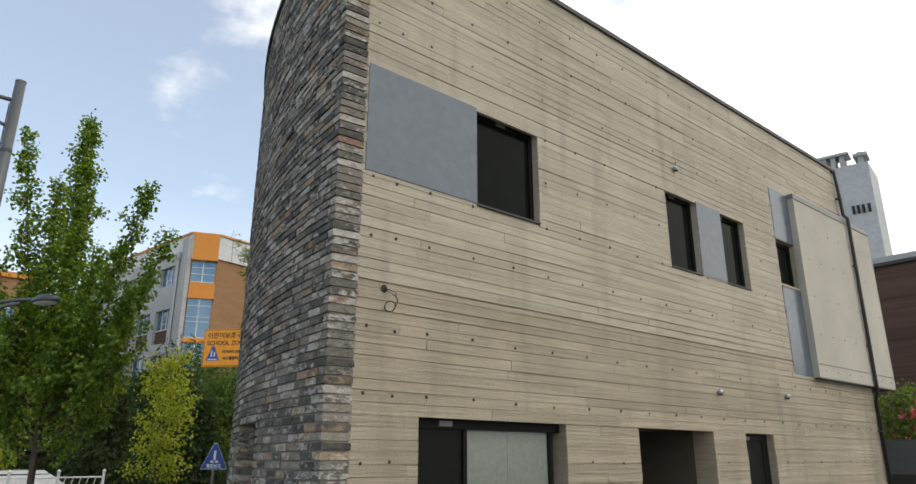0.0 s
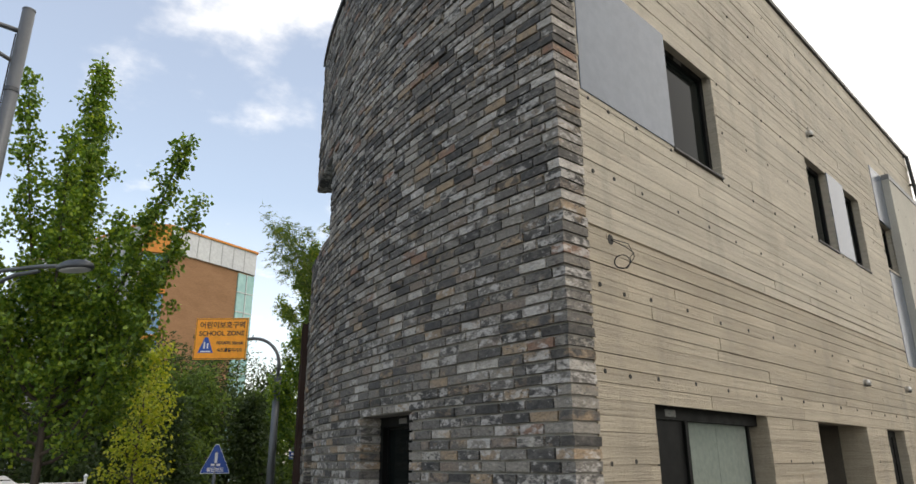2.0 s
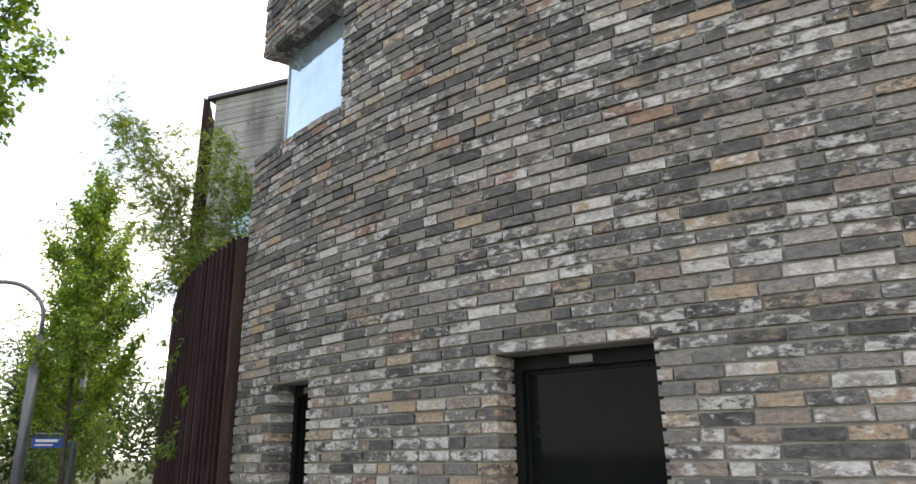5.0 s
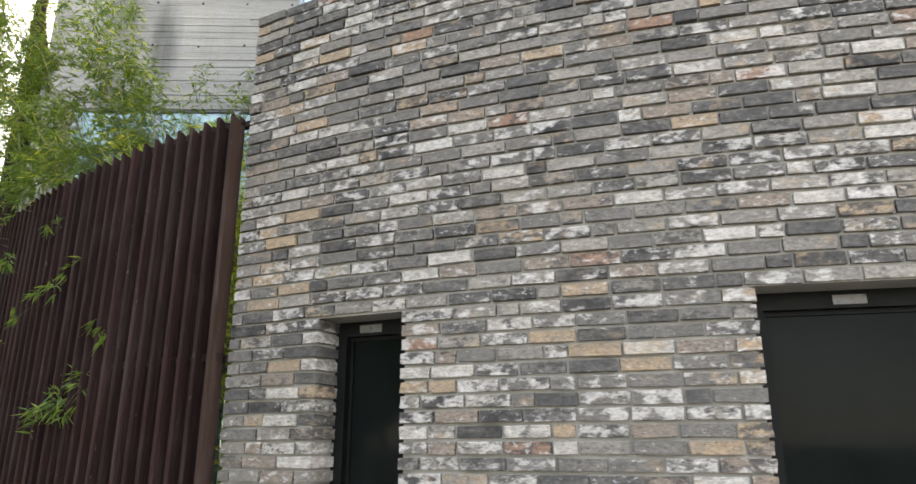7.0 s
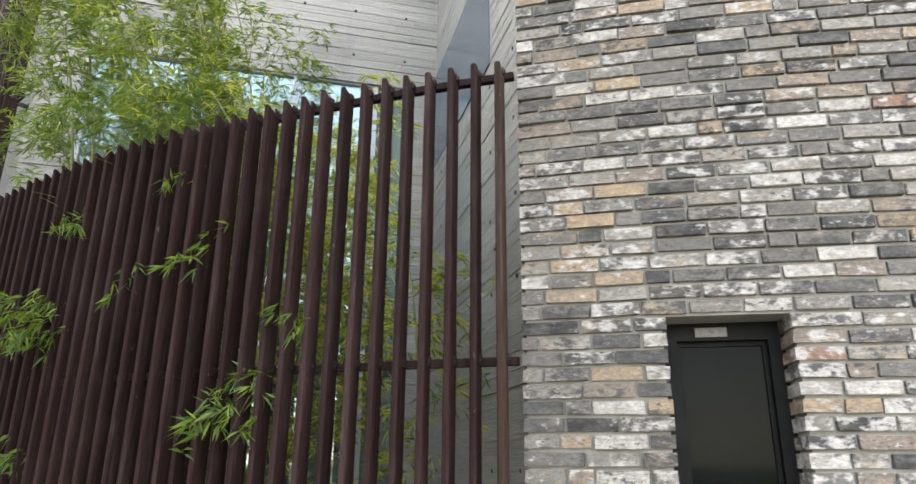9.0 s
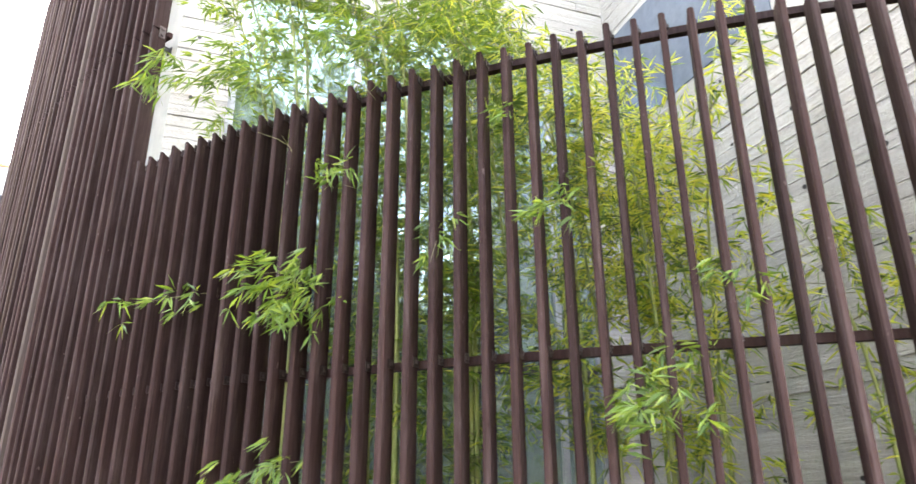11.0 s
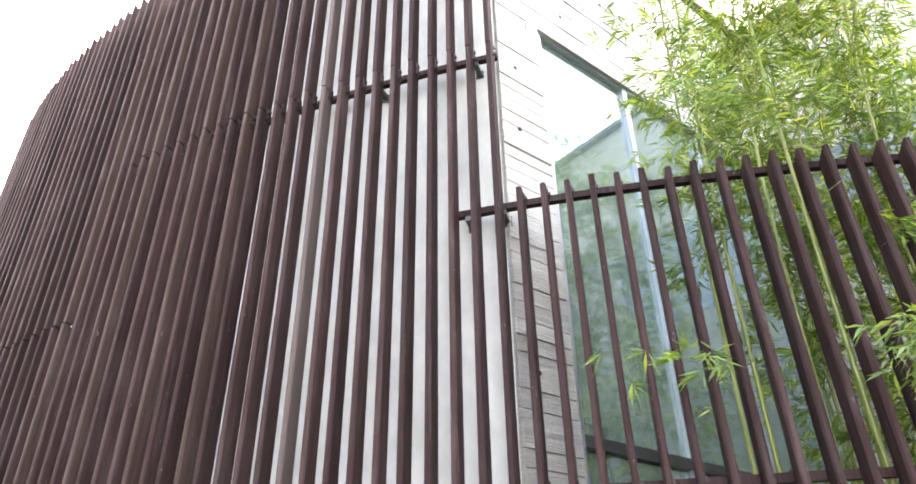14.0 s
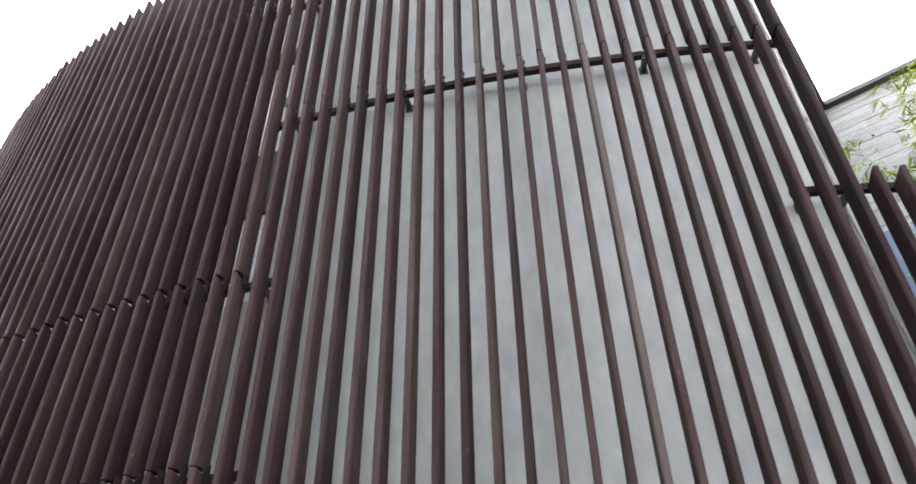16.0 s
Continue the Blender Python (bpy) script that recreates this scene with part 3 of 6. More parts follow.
# ---- ground ----
TOP = 6.9
g = Geo().poly([(-900, -900, 0), (900, -900, 0), (900, 900, 0), (-900, 900, 0)])
tagged(g.make("ground", M_GRASS), "dull green verge ground reaching the horizon", "ground", kind="structure")
g = Geo().prism([(-6.0, -12), (12.9, -12), (12.9, 4.5), (2.4, 4.5), (2.3, 9.3), (6.0, 13.4), (13.2, 15.6), (24, 15.8), (24, 19.5), (4, 18.5), (-3.5, 14)], -0.1, 0.03)
tagged(g.make("pavement", M_PAVE), "grey concrete paving round the building", "pavement", kind="structure")
g = Geo().prism([(-16, -40), (-7, -40), (-4.5, 13.5), (3.2, 19.6), (40, 21), (40, 28), (1.5, 27), (-13, 15)], -0.1, 0.012)
tagged(g.make("road", M_ASPHALT), "worn dark asphalt road bending round the corner", "road", kind="structure")

# ---- concrete south wall ----
WX0, WX1, WY = 2.6, 12.85, 4.55
SOUTH = basis((WX0, WY, 0), (1, 0, 0), (0, -1, 0))
south_holes = [(a - WX0, b - WX0, c, d) for a, b, c, d in (
    (3.885, 4.747, 4.055, 5.06), (7.095, 7.80, 4.035, 5.05), (8.415, 9.06, 4.035, 5.05), (10.03, 10.65, 4.26, 5.0),
    (3.24, 5.007, 0.12, 2.092), (6.165, 7.65, 0.03, 2.098), (8.41, 9.147, 0.12, 2.075))]
tie_u = [2.715, 2.97] + [3.315 + 0.512 * i for i in range(19)]
tie_z = [0.72, 1.225, 1.73, 2.235, 2.745, 3.505, 4.012, 4.52, 5.02, 5.505, 6.01, 6.5]
board_wall("wall_south", SOUTH, WX1 - WX0, 0.0, TOP - 0.02, south_holes, 0.28, M_CONC_X, "beige board-formed concrete wall with dark joint lines",
           ties=[(u - WX0, z) for u in tie_u for z in tie_z], pour=(3.13,), seed=3, gaps=(0.0025, 0.004, 0.006, 0.008), near=(1.5, 2.5))
g = Geo()
g.box((WX0 - 0.02, WY - 0.028, TOP - 0.02), (WX1 + 0.03, WY + 0.30, TOP + 0.035))
tagged(g.make("trim", M_COPING), "dark metal coping along the top of the wall", "coping", kind="structure")


def flush_panel(name, m, u0, u1, z0, z1):
    """A folded metal sheet panel, 6 mm proud, with a fine return."""
    g = Geo()
    g.box((u0 + 0.003, -0.03, z0 + 0.003), (u1 - 0.003, 0.007, z1 - 0.003), m)
    g.box((u0, -0.03, z0), (u1, 0.0035, z1), m)
    return tagged(g.make(name, M_PANEL), "smooth blue-grey metal cladding panel set flush in concrete", "panel", "cladding panels", "structure")


flush_panel("panel", SOUTH, 2.632 - WX0, 3.883 - WX0, 4.055, 5.065)
flush_panel("panel", SOUTH, 7.802 - WX0, 8.413 - WX0, 4.035, 5.05)
flush_panel("panel", SOUTH, 10.03 - WX0, 10.65 - WX0, 5.002, 5.85)
flush_panel("panel", SOUTH, 10.03 - WX0, 10.65 - WX0, 2.93, 4.258)


def window_unit(name, m, u0, u1, z0, z1, depth, label, pane=None, frame=0.055, sticker=None, mullions=(), back=True):
    """A framed pane set back in an opening: frame, pane, sill, and the printed sticker on its head."""
    top = tagged(new(name), label, "window", kind="structure")
    g = Geo()
    d0, d1 = -depth - 0.05, -depth
    g.box((u0, d0, z0), (u0 + frame, d1, z1), m).box((u1 - frame, d0, z0), (u1, d1, z1), m)
    g.box((u0 + frame, d0, z1 - frame), (u1 - frame, d1, z1), m).box((u0 + frame, d0, z0), (u1 - frame, d1, z0 + frame), m)
    for u in mullions:
        g.box((u - 0.02, d0, z0 + frame), (u + 0.02, d1, z1 - frame), m)
    part("window_frame", g, M_FRAME, top)
    edges = [u0 + frame] + [u for q in mullions for u in (q - 0.02, q + 0.02)] + [u1 - frame]
    for a, b in zip(edges[::2], edges[1::2]):
        part("pane", Geo().box((a, d0 + 0.012, z0 + frame), (b, d1 - 0.02, z1 - frame), m), pane or M_PANE, top)
    part("window_sill", Geo().box((u0, -depth, z0 - 0.018), (u1, 0.012, z0 - 0.002), m), M_COPING, top, "thin dark metal sill")
    if back:
        part("lining", Geo().box((u0 - 0.02, d0 - 0.25, z0 - 0.02), (u1 + 0.02, d0 - 0.004, z1 + 0.02), m), M_HOLE_SHADE, top)
    if sticker:
        s = sticker
        part("sticker", Geo().box((s, d1, z1 - frame + 0.008), (s + 0.13, d1 + 0.003, z1 - 0.006), m), M_STICKER, top, "small pale printed sticker")
    return top


def u_of(x):
    return x - WX0


window_unit("window_1", SOUTH, u_of(3.887), u_of(4.745), 4.058, 5.058, 0.08, "dark square window deep in the concrete wall", sticker=u_of(4.22))
window_unit("window_2", SOUTH, u_of(7.097), u_of(7.80), 4.038, 5.048, 0.08, "dark narrow window beside a grey panel", sticker=u_of(7.3))
window_unit("window_3", SOUTH, u_of(8.415), u_of(9.058), 4.038, 5.048, 0.08, "dark narrow window beside a grey panel", sticker=u_of(8.5))
window_unit("window_4", SOUTH, u_of(10.03), u_of(10.65), 4.262, 4.998, 0.08, "small dark window between two grey panels")

door = tagged(new("door_1"), "black door leaf beside a frosted pale green glass screen", "door", kind="structure")
part("door_leaf", Geo().box((u_of(3.245), -0.16, 0.12), (u_of(3.785), -0.11, 2.0), SOUTH), M_FRAME, door)
part("door_frame", Geo().box((u_of(3.24), -0.17, 2.0), (u_of(5.005), -0.09, 2.09), SOUTH).box((u_of(3.787), -0.17, 0.12), (u_of(3.83), -0.09, 2.0), SOUTH)
     .box((u_of(4.88), -0.17, 0.12), (u_of(4.915), -0.12, 2.0), SOUTH), M_FRAME, door)
part("pane", Geo().box((u_of(3.83), -0.165, 0.12), (u_of(4.35), -0.14, 2.0), SOUTH), M_FROST, door, "frosted pale green glass")
part("pane", Geo().box((u_of(4.354), -0.165, 0.12), (u_of(4.88), -0.14, 2.0), SOUTH), M_FROST, door, "frosted pale green glass")
part("sticker", Geo().box((u_of(3.52), -0.09, 2.02), (u_of(3.66), -0.086, 2.065), SOUTH), M_STICKER, door, "small pale printed sticker")
part("lining", Geo().box((u_of(3.2), -0.32, 0.1), (u_of(5.05), -0.18, 2.12), SOUTH), M_HOLE_SHADE, door)

g = Geo()     # open porch behind the second doorway
g.box((6.165, WY + 1.5, 0.03), (7.65, WY + 1.6, 2.098)).box((6.05, WY + 0.285, 0.03), (6.165, WY + 1.6, 2.2)).box((7.65, WY + 0.285, 0.03), (7.77, WY + 1.6, 2.2))
g.box((6.165, WY + 0.285, 2.098), (7.65, WY + 1.6, 2.2))
# Brown concrete darkened in colour to hold the shade deep in the porch.
tagged(g.make("porch", surface("porch_shaded_concrete", (0.11, 0.093, 0.072), (0.08, 0.068, 0.053), 2, 0.8)), "open porch, its concrete sides coloured dark for the shade inside", "porch", kind="structure")
door = tagged(new("door_2"), "narrow black door at the end of the concrete wall", "door", kind="structure")
part("door_leaf", Geo().box((u_of(8.46), -0.16, 0.12), (u_of(9.0), -0.11, 2.0), SOUTH), M_FRAME, door)
part("door_frame", Geo().box((u_of(8.412), -0.17, 0.12), (u_of(8.46), -0.09, 2.075), SOUTH).box((u_of(9.0), -0.17, 0.12), (u_of(9.14), -0.1, 2.075), SOUTH)
     .box((u_of(8.46), -0.17, 2.0), (u_of(9.0), -0.09, 2.075), SOUTH), M_FRAME, door)
part("sticker", Geo().box((u_of(8.53), -0.09, 1.995), (u_of(8.66), -0.086, 2.04), SOUTH), M_STICKER, door, "small pale printed sticker")
part("lining", Geo().box((u_of(8.38), -0.32, 0.1), (u_of(9.18), -0.18, 2.12), SOUTH), M_HOLE_SHADE, door)

# projecting bay
BY = 4.45
bay = tagged(new("bay"), "projecting smooth concrete bay with dark metal edge", "bay", kind="structure")
part("bay_wall", Geo().box((10.655, BY, 2.935), (13.66, WY - 0.014, 3.125)).box((10.655, BY, 3.14), (13.66, WY - 0.014, 5.78)).box((12.86, WY - 0.014, 2.935), (13.66, 6.4, 5.78))
     .box((10.66, BY + 0.012, 3.12), (13.655, WY - 0.02, 3.145)), M_CONC_S, bay)
part("bay_edge", Geo().box((10.635, BY - 0.004, 2.93), (10.655, WY + 0.003, 5.80)).box((13.66, BY - 0.004, 2.93), (13.69, 6.4, 5.80)), M_CONC_S, bay)
part("bay_cap", Geo().box((10.625, BY - 0.012, 5.78), (13.70, WY - 0.012, 5.86)).box((12.86, WY - 0.012, 5.78), (13.70, 6.41, 5.86)), surface("bay_cap_metal", (0.2, 0.2, 0.2), (0.26, 0.26, 0.255), 4, 0.45, metal=0.5), bay, "grey metal capping")
part("bay_soffit", Geo().box((10.655, BY + 0.004, 2.915), (13.66, WY - 0.014, 2.933)).box((12.86, WY - 0.014, 2.915), (13.66, 6.4, 2.933)), M_COPING, bay, "dark metal soffit")
# Dark discs on the face paint the shade of the bay's tie holes.
h = Geo()
for i in range(7):
    for z in (3.05, 3.6, 4.2, 4.8, 5.35):
        mm = Matrix.Translation((10.9 + 0.44 * i, BY, z)) @ Matrix.Rotation(radians(90), 4, "X")
        h.lathe(((0.013, -0.004), (0.012, 0.0026), (0.008, 0.0028)), mm, 8)
tagged(part("tie_holes", h, M_HOLE_SHADE, bay, "dark round discs painted as the shade in formwork tie holes"), kind="stuff")

pipe = thing("drain_pipe", (12.8, 4.4, 0), "black drain pipe running from the roof edge over the bay", "pipe")
part("pipe_run", Geo().tube([(12.72, 4.60, 6.86), (12.72, 4.50, 6.84), (12.74, 4.49, 6.5), (12.74, 4.47, 5.98), (12.70, 4.40, 5.9), (12.70, 4.40, 5.7), (12.70, 4.41, 3.0), (12.72, 4.42, 2.86), (12.82, 4.50, 2.7), (12.82, 4.505, 0.05)], 0.03, 10), M_BLACK, pipe, smooth=True)
for x, y, z in ((12.74, 4.50, 6.3), (12.70, 4.42, 5.0), (12.70, 4.42, 3.6), (12.82, 4.52, 2.2), (12.82, 4.52, 1.0)):
    part("pipe_clip", Geo().box((x - 0.04, y - 0.045, z), (x + 0.04, y + 0.045, z + 0.025)), M_COPING, pipe)


def wall_vent(at, out):
    """A hooded round steel vent on a wall."""
    v = thing("wall_vent", at, "small round stainless steel vent hood on concrete", "vent", "vent hoods")
    out = Vector(out)
    q = out.to_track_quat("Z", "Y").to_matrix().to_4x4()
    mm = Matrix.Translation(at) @ q @ Matrix.Scale(0.68, 4)
    part("flange", Geo().lathe(((0.066, -0.002), (0.068, 0.006), (0.06, 0.01)), mm, 20), M_STEEL, v, smooth=False)
    prof = [(0.055, 0.006)] + [(0.055 * math.cos(a), 0.05 + 0.05 * math.sin(a)) for a in [i * math.pi / 14 for i in range(7)]] + [(0.004, 0.1)]
    part("hood", Geo().lathe(prof, mm, 20), M_STEEL, v, smooth=True)
    b = Vector(at) + out * 0.037
    # Dark disc paints the shade in the vent's open underside.
    part("mouth", Geo().lathe(((0.036, 0.0), (0.04, 0.012), (0.03, 0.0165)), Matrix.Translation(b + Vector((0, 0, -0.0285))) @ Matrix.Rotation(radians(180), 4, "X") @ Matrix.Scale(0.68, 4), 14), M_HOLE_SHADE, v)
    return v


wall_vent((7.345, WY - 0.001, 5.39), (0, -1, 0))
wall_vent((7.855, WY - 0.001, 2.55), (0, -1, 0))
wall_vent((9.64, WY - 0.001, 2.60), (0, -1, 0))

coil = thing("loose_cable", (2.87, WY - 0.03, 3.07), "black cable looping out of a drilled hole in concrete", "cable")
# Dark disc on the uncut wall, painted as the drilled hole's shade.
part("hole_shade_disc", Geo().lathe(((0.036, -0.004), (0.034, 0.0035), (0.02, 0.0038)), Matrix.Translation((2.862, WY, 3.07)) @ Matrix.Rotation(radians(90), 4, "X"), 14), M_HOLE_SHADE, coil)
pts = [(2.862, WY + 0.003, 3.07), (2.875, WY - 0.03, 3.05), (2.905, WY - 0.085, 3.01), (2.915, WY - 0.13, 2.965)]
for i in range(50):
    a = radians(20 - i * 15)
    r = 0.047 + 0.006 * math.sin(i * 0.21)
    pts.append((2.885 + 0.45 * r * math.cos(a), WY - 0.065 - 0.89 * r * math.cos(a), 2.925 + 0.92 * r * math.sin(a) - 0.0002 * i))
part("cable", Geo().tube(pts, 0.0028, 6), M_BLACK, coil, smooth=True)
pts2 = [(2.866, WY + 0.003, 3.075), (2.885, WY - 0.025, 3.066), (2.905, WY - 0.10, 3.03), (2.91, WY - 0.135, 2.94), (2.89, WY - 0.09, 2.87), (2.87, WY - 0.03, 2.885)]
part("cable", Geo().tube(pts2, 0.003, 6), M_BLACK, coil, smooth=True)

# ---- brick front on the arc ----
A0, A1 = 3.45, 30.1
COURSE, BRICK_H, JOINT = 0.0671, 0.0518, 0.014
brick_holes = ((11.65, 16.12, 0.1, 2.082), (24.42, 26.95, 0.1, 2.076), (23.2, 31.0, 4.022, 5.03))
DEG = 180 / (math.pi * RAD)          # degrees for one metre along the arc
wall_w = tagged(new("wall_west"), "curved wall of reclaimed grey, black and tan bricks", "wall", kind="structure")
g = Geo()
for a, b, c, d in free_cells([A0, A1] + [q for h in brick_holes for q in h[:2] if A0 < q < A1], [0, TOP - 0.03] + [q for h in brick_holes for q in h[2:]], brick_holes):
    mz = (c + d) / 2
    back_a = a == A0 or any(h[1] == a and h[2] < mz < h[3] for h in brick_holes)
    back_b = b == A1 or any(h[0] == b and h[2] < mz < h[3] for h in brick_holes)
    arc_bar(g, a + 0.075 * back_a, b - 0.075 * back_b, -0.235, -0.0175, c, d)
part("mortar", g, M_MORTAR, wall_w, "grey mortar bed")
part("soffit", arc_bar(Geo(), 23.2, 30.05, -0.42, -0.236, 5.03, 5.2), M_MORTAR, wall_w)

rng = random.Random(11)
single_meshes = {}


def single_mesh(kind, length):
    """A brick with worn corners, local x along it, front at y 0."""
    if (kind, length) not in single_meshes:
        r = random.Random(kind * 7 + int(length * 1000))
        l, c = length / 2, 0.0035
        ring = [(-l + c, 0), (l - c, 0), (l, -c), (l, -0.095), (-l, -0.095), (-l, -c)]
        v = []
        for z, ins in ((-BRICK_H / 2, 0.002), (-BRICK_H / 2 + 0.003, 0), (BRICK_H / 2 - 0.003, 0), (BRICK_H / 2, 0.002)):
            for x, y in ring:
                v.append((x * (1 - ins / l) + r.gauss(0, 0.0011), y - (ins if y > -0.05 else 0) + r.gauss(0, 0.0009), z + r.gauss(0, 0.0009)))
        f = [tuple(range(5, -1, -1)), tuple(range(18, 24))]
        for k in range(3):
            for i in range(6):
                j = (i + 1) % 6
                f.append((6 * k + i, 6 * k + j, 6 * k + 6 + j, 6 * k + 6 + i))
        me = bpy.data.meshes.new("brick")
        me.from_pydata(v, [], f)
        me.materials.append(M_BRICK_PART)
        single_meshes[(kind, length)] = me
    return single_meshes[(kind, length)]


joined, single_list = Geo(), []
n_course = int((TOP - 0.04) / COURSE)
for k in range(n_course):
    z0 = k * COURSE + JOINT / 2
    zm = z0 + BRICK_H / 2
    edges = [(A0, A1)]
    for a, b, c, d in brick_holes:
        if c - 0.01 < zm < d + 0.005:
            edges = [s for q0, q1 in edges for s in ((q0, min(q1, a)), (max(q0, b), q1)) if s[1] - s[0] > 0.02]
    for s0, s1 in edges:
        pos = s0 / DEG
        end = s1 / DEG
        first = True
        while pos < end - 0.02:
            if first:
                ln = (0.217, 0.108, 0.16, 0.108)[k % 4] if k % 2 else (0.217, 0.14)[(k // 2) % 2]
                first = False
            else:
                ln = rng.choice((0.217, 0.217, 0.217, 0.217, 0.217, 0.217, 0.23, 0.205, 0.19, 0.108))
            if end - pos - ln < 0.06:
                ln = end - pos
            if ln > 0.265:
                ln = ln / 2
            at_end = pos == s0 / DEG or pos + ln >= end - 1e-6
            depth = 0.235 if at_end else 0.095
            proud = rng.gauss(0, 0.0035)
            if rng.random() < 0.04:
                proud -= 0.006
            mid = (pos + ln / 2) * DEG
            full = abs(ln - 0.217) < 1e-6 and not at_end
            if full and 13 < mid < 28 and 1.3 < zm < 3.3:
                single_list.append((mid, zm, proud))
            else:
                m = arc_frame(mid, proud, zm) @ Matrix.Rotation(rng.gauss(0, 0.004), 4, "Y") @ Matrix.Rotation(rng.gauss(0, 0.006), 4, "Z")
                joined.box((-ln / 2, -depth, -BRICK_H / 2), (ln / 2 - (0 if at_end and pos + ln >= end - 1e-6 else JOINT) * 1.0, 0, BRICK_H / 2), m, 0.003)
            pos += ln
single_list.sort(key=lambda q: abs(q[0] - 21) + abs(q[1] - 2.0) * 6)
for mid, zm, proud in single_list[300:]:
    joined.box((-0.1085, -0.095, -BRICK_H / 2), (0.1085 - JOINT, 0, BRICK_H / 2), arc_frame(mid, proud, zm), 0.003)
tagged(part("bricks", joined, M_BRICK, wall_w, "worn reclaimed bricks, some whitewashed, some tan"), kind="stuff")
for mid, zm, proud in single_list[:300]:
    b = new("brick", single_mesh(rng.randrange(4), 0.217 - JOINT))
    b.matrix_basis = arc_frame(mid - JOINT / 2 * DEG, proud, zm) @ Matrix.Rotation(rng.gauss(0, 0.004), 4, "Y")
    b.parent = wall_w
part("trim", arc_bar(Geo(), A0 - 0.1, A1 + 0.1, -0.25, 0.025, TOP - 0.03, TOP + 0.03), M_COPING, wall_w, "dark metal coping")

# dark openings in the brick
for name, a, b, z1, lab, stick in (("door_3", 11.65, 16.12, 2.082, "wide black glazed door set in the curved brick wall", 14.0), ("door_4", 24.42, 26.95, 2.076, "narrow black glazed door set in the curved brick wall", 25.9)):
    am = (a + b) / 2
    m = arc_frame(am, -0.285, 0)
    hw = (b - a) / 2 / DEG + 0.02
    d = tagged(new(name), lab, "door", kind="structure")
    fw = 0.075
    f = Geo().box((-hw, -0.06, 0.1), (-hw + fw, 0.10, z1 + 0.02), m).box((hw - fw, -0.06, 0.1), (hw, 0.10, z1 + 0.02), m).box((-hw + fw, -0.06, z1 - 0.075), (hw - fw, 0.10, z1 + 0.02), m).box((-hw + fw, -0.06, 0.1), (hw - fw, 0.10, 0.2), m)
    part("door_frame", f, M_FRAME, d)
    part("pane", Geo().box((-hw + fw, -0.03, 0.2), (hw - fw, 0.045, z1 - 0.075), m), M_PANE, d, "dark reflecting glass")
    part("bead", Geo().box((-hw + fw, 0.045, 0.2), (-hw + fw + 0.018, 0.06, z1 - 0.075), m).box((hw - fw - 0.018, 0.045, 0.2), (hw - fw, 0.06, z1 - 0.075), m).box((-hw + fw + 0.018, 0.045, z1 - 0.095), (hw - fw - 0.018, 0.06, z1 - 0.075), m), M_FRAME, d)
    su = (stick - am) / DEG
    part("sticker", Geo().box((su - 0.065, 0.10, z1 - 0.06), (su + 0.065, 0.1025, z1 - 0.02), m), M_STICKER, d, "small pale printed sticker")

# corner window in the upper slot
slot = tagged(new("window_5"), "sky-blue corner window recessed under the overhanging brick", "window", kind="structure")
part("pane", arc_bar(Geo(), 23.0, 29.15, -0.200, -0.188, 4.03, 5.016), M_BLUEGLASS, slot, "blue reflecting glass")
part("window_frame", arc_bar(Geo(), 29.15, 29.30, -0.215, -0.178, 4.022, 5.016), M_ALU, slot, "grey aluminium post")
part("pane", Geo().box((-0.02, -1.3, 4.03), (-0.008, -0.216, 5.016), arc_frame(29.28, 0, 0)), M_BLUEGLASS, slot, "blue reflecting glass")
part("window_sill", arc_bar(Geo(), 23.2, 30.05, -0.30, -0.236, 3.9, 4.018), M_MORTAR, slot)
g = Geo()          # bricks laid along the underside of the overhang
for row, (o0, o1) in enumerate(((-0.112, -0.008), (-0.236, -0.126))):
    d = 23.25 + 0.55 * row
    while d + 0.203 * DEG < 30.05:
        arc_bar(g, d, d + 0.203 * DEG, o0, o1, 5.016 + 0.002 * (row + 1), 5.034)
        d += 0.217 * DEG
tagged(part("soffit_bricks", g, M_BRICK, slot, "worn bricks on the underside of the overhang"), kind="stuff")

# ---- slat fence and slat screen ----
PITCH = 0.627          # degrees from slat to slat
SW, SD = 0.030, 0.104


def slat_mesh(name, pieces):
    """Upright planed bars one above another. pieces: (z0, z1, shift, tip)."""
    g = Geo()
    for z0, z1, sh, tip in pieces:
        b = len(g.v)
        g.soft_box((-SW / 2 + sh, -SD / 2, z0), (SW / 2 + sh, SD / 2, z1), 0.007)
        if tip:
            for q in range(8):
                v = g.v[b + 8 + q]
                g.v[b + 8 + q] = Vector((v.x, v.y, z1 - tip * (0.5 - v.y / SD)))
    me = bpy.data.meshes.new(name)
    me.from_pydata([tuple(v) for v in g.v], [], g.f)
    me.materials.append(M_SLAT)
    return me


def rail(parent, d0, d1, z, name="rail"):
    return part(name, arc_bar(Geo(), d0, d1, -0.077, -0.042, z, z + 0.036), M_SLAT, parent, "dark brown square rail")


rng = random.Random(5)
fence = thing("slat_fence", on_arc(42, 0, 0), "dark brown timber slat fence curving in front of bamboo", "fence")
fence_meshes = [slat_mesh("slat", ((0.02, 3.365 + rng.gauss(0, 0.004), 0, 0.045),)) for _ in range(4)]
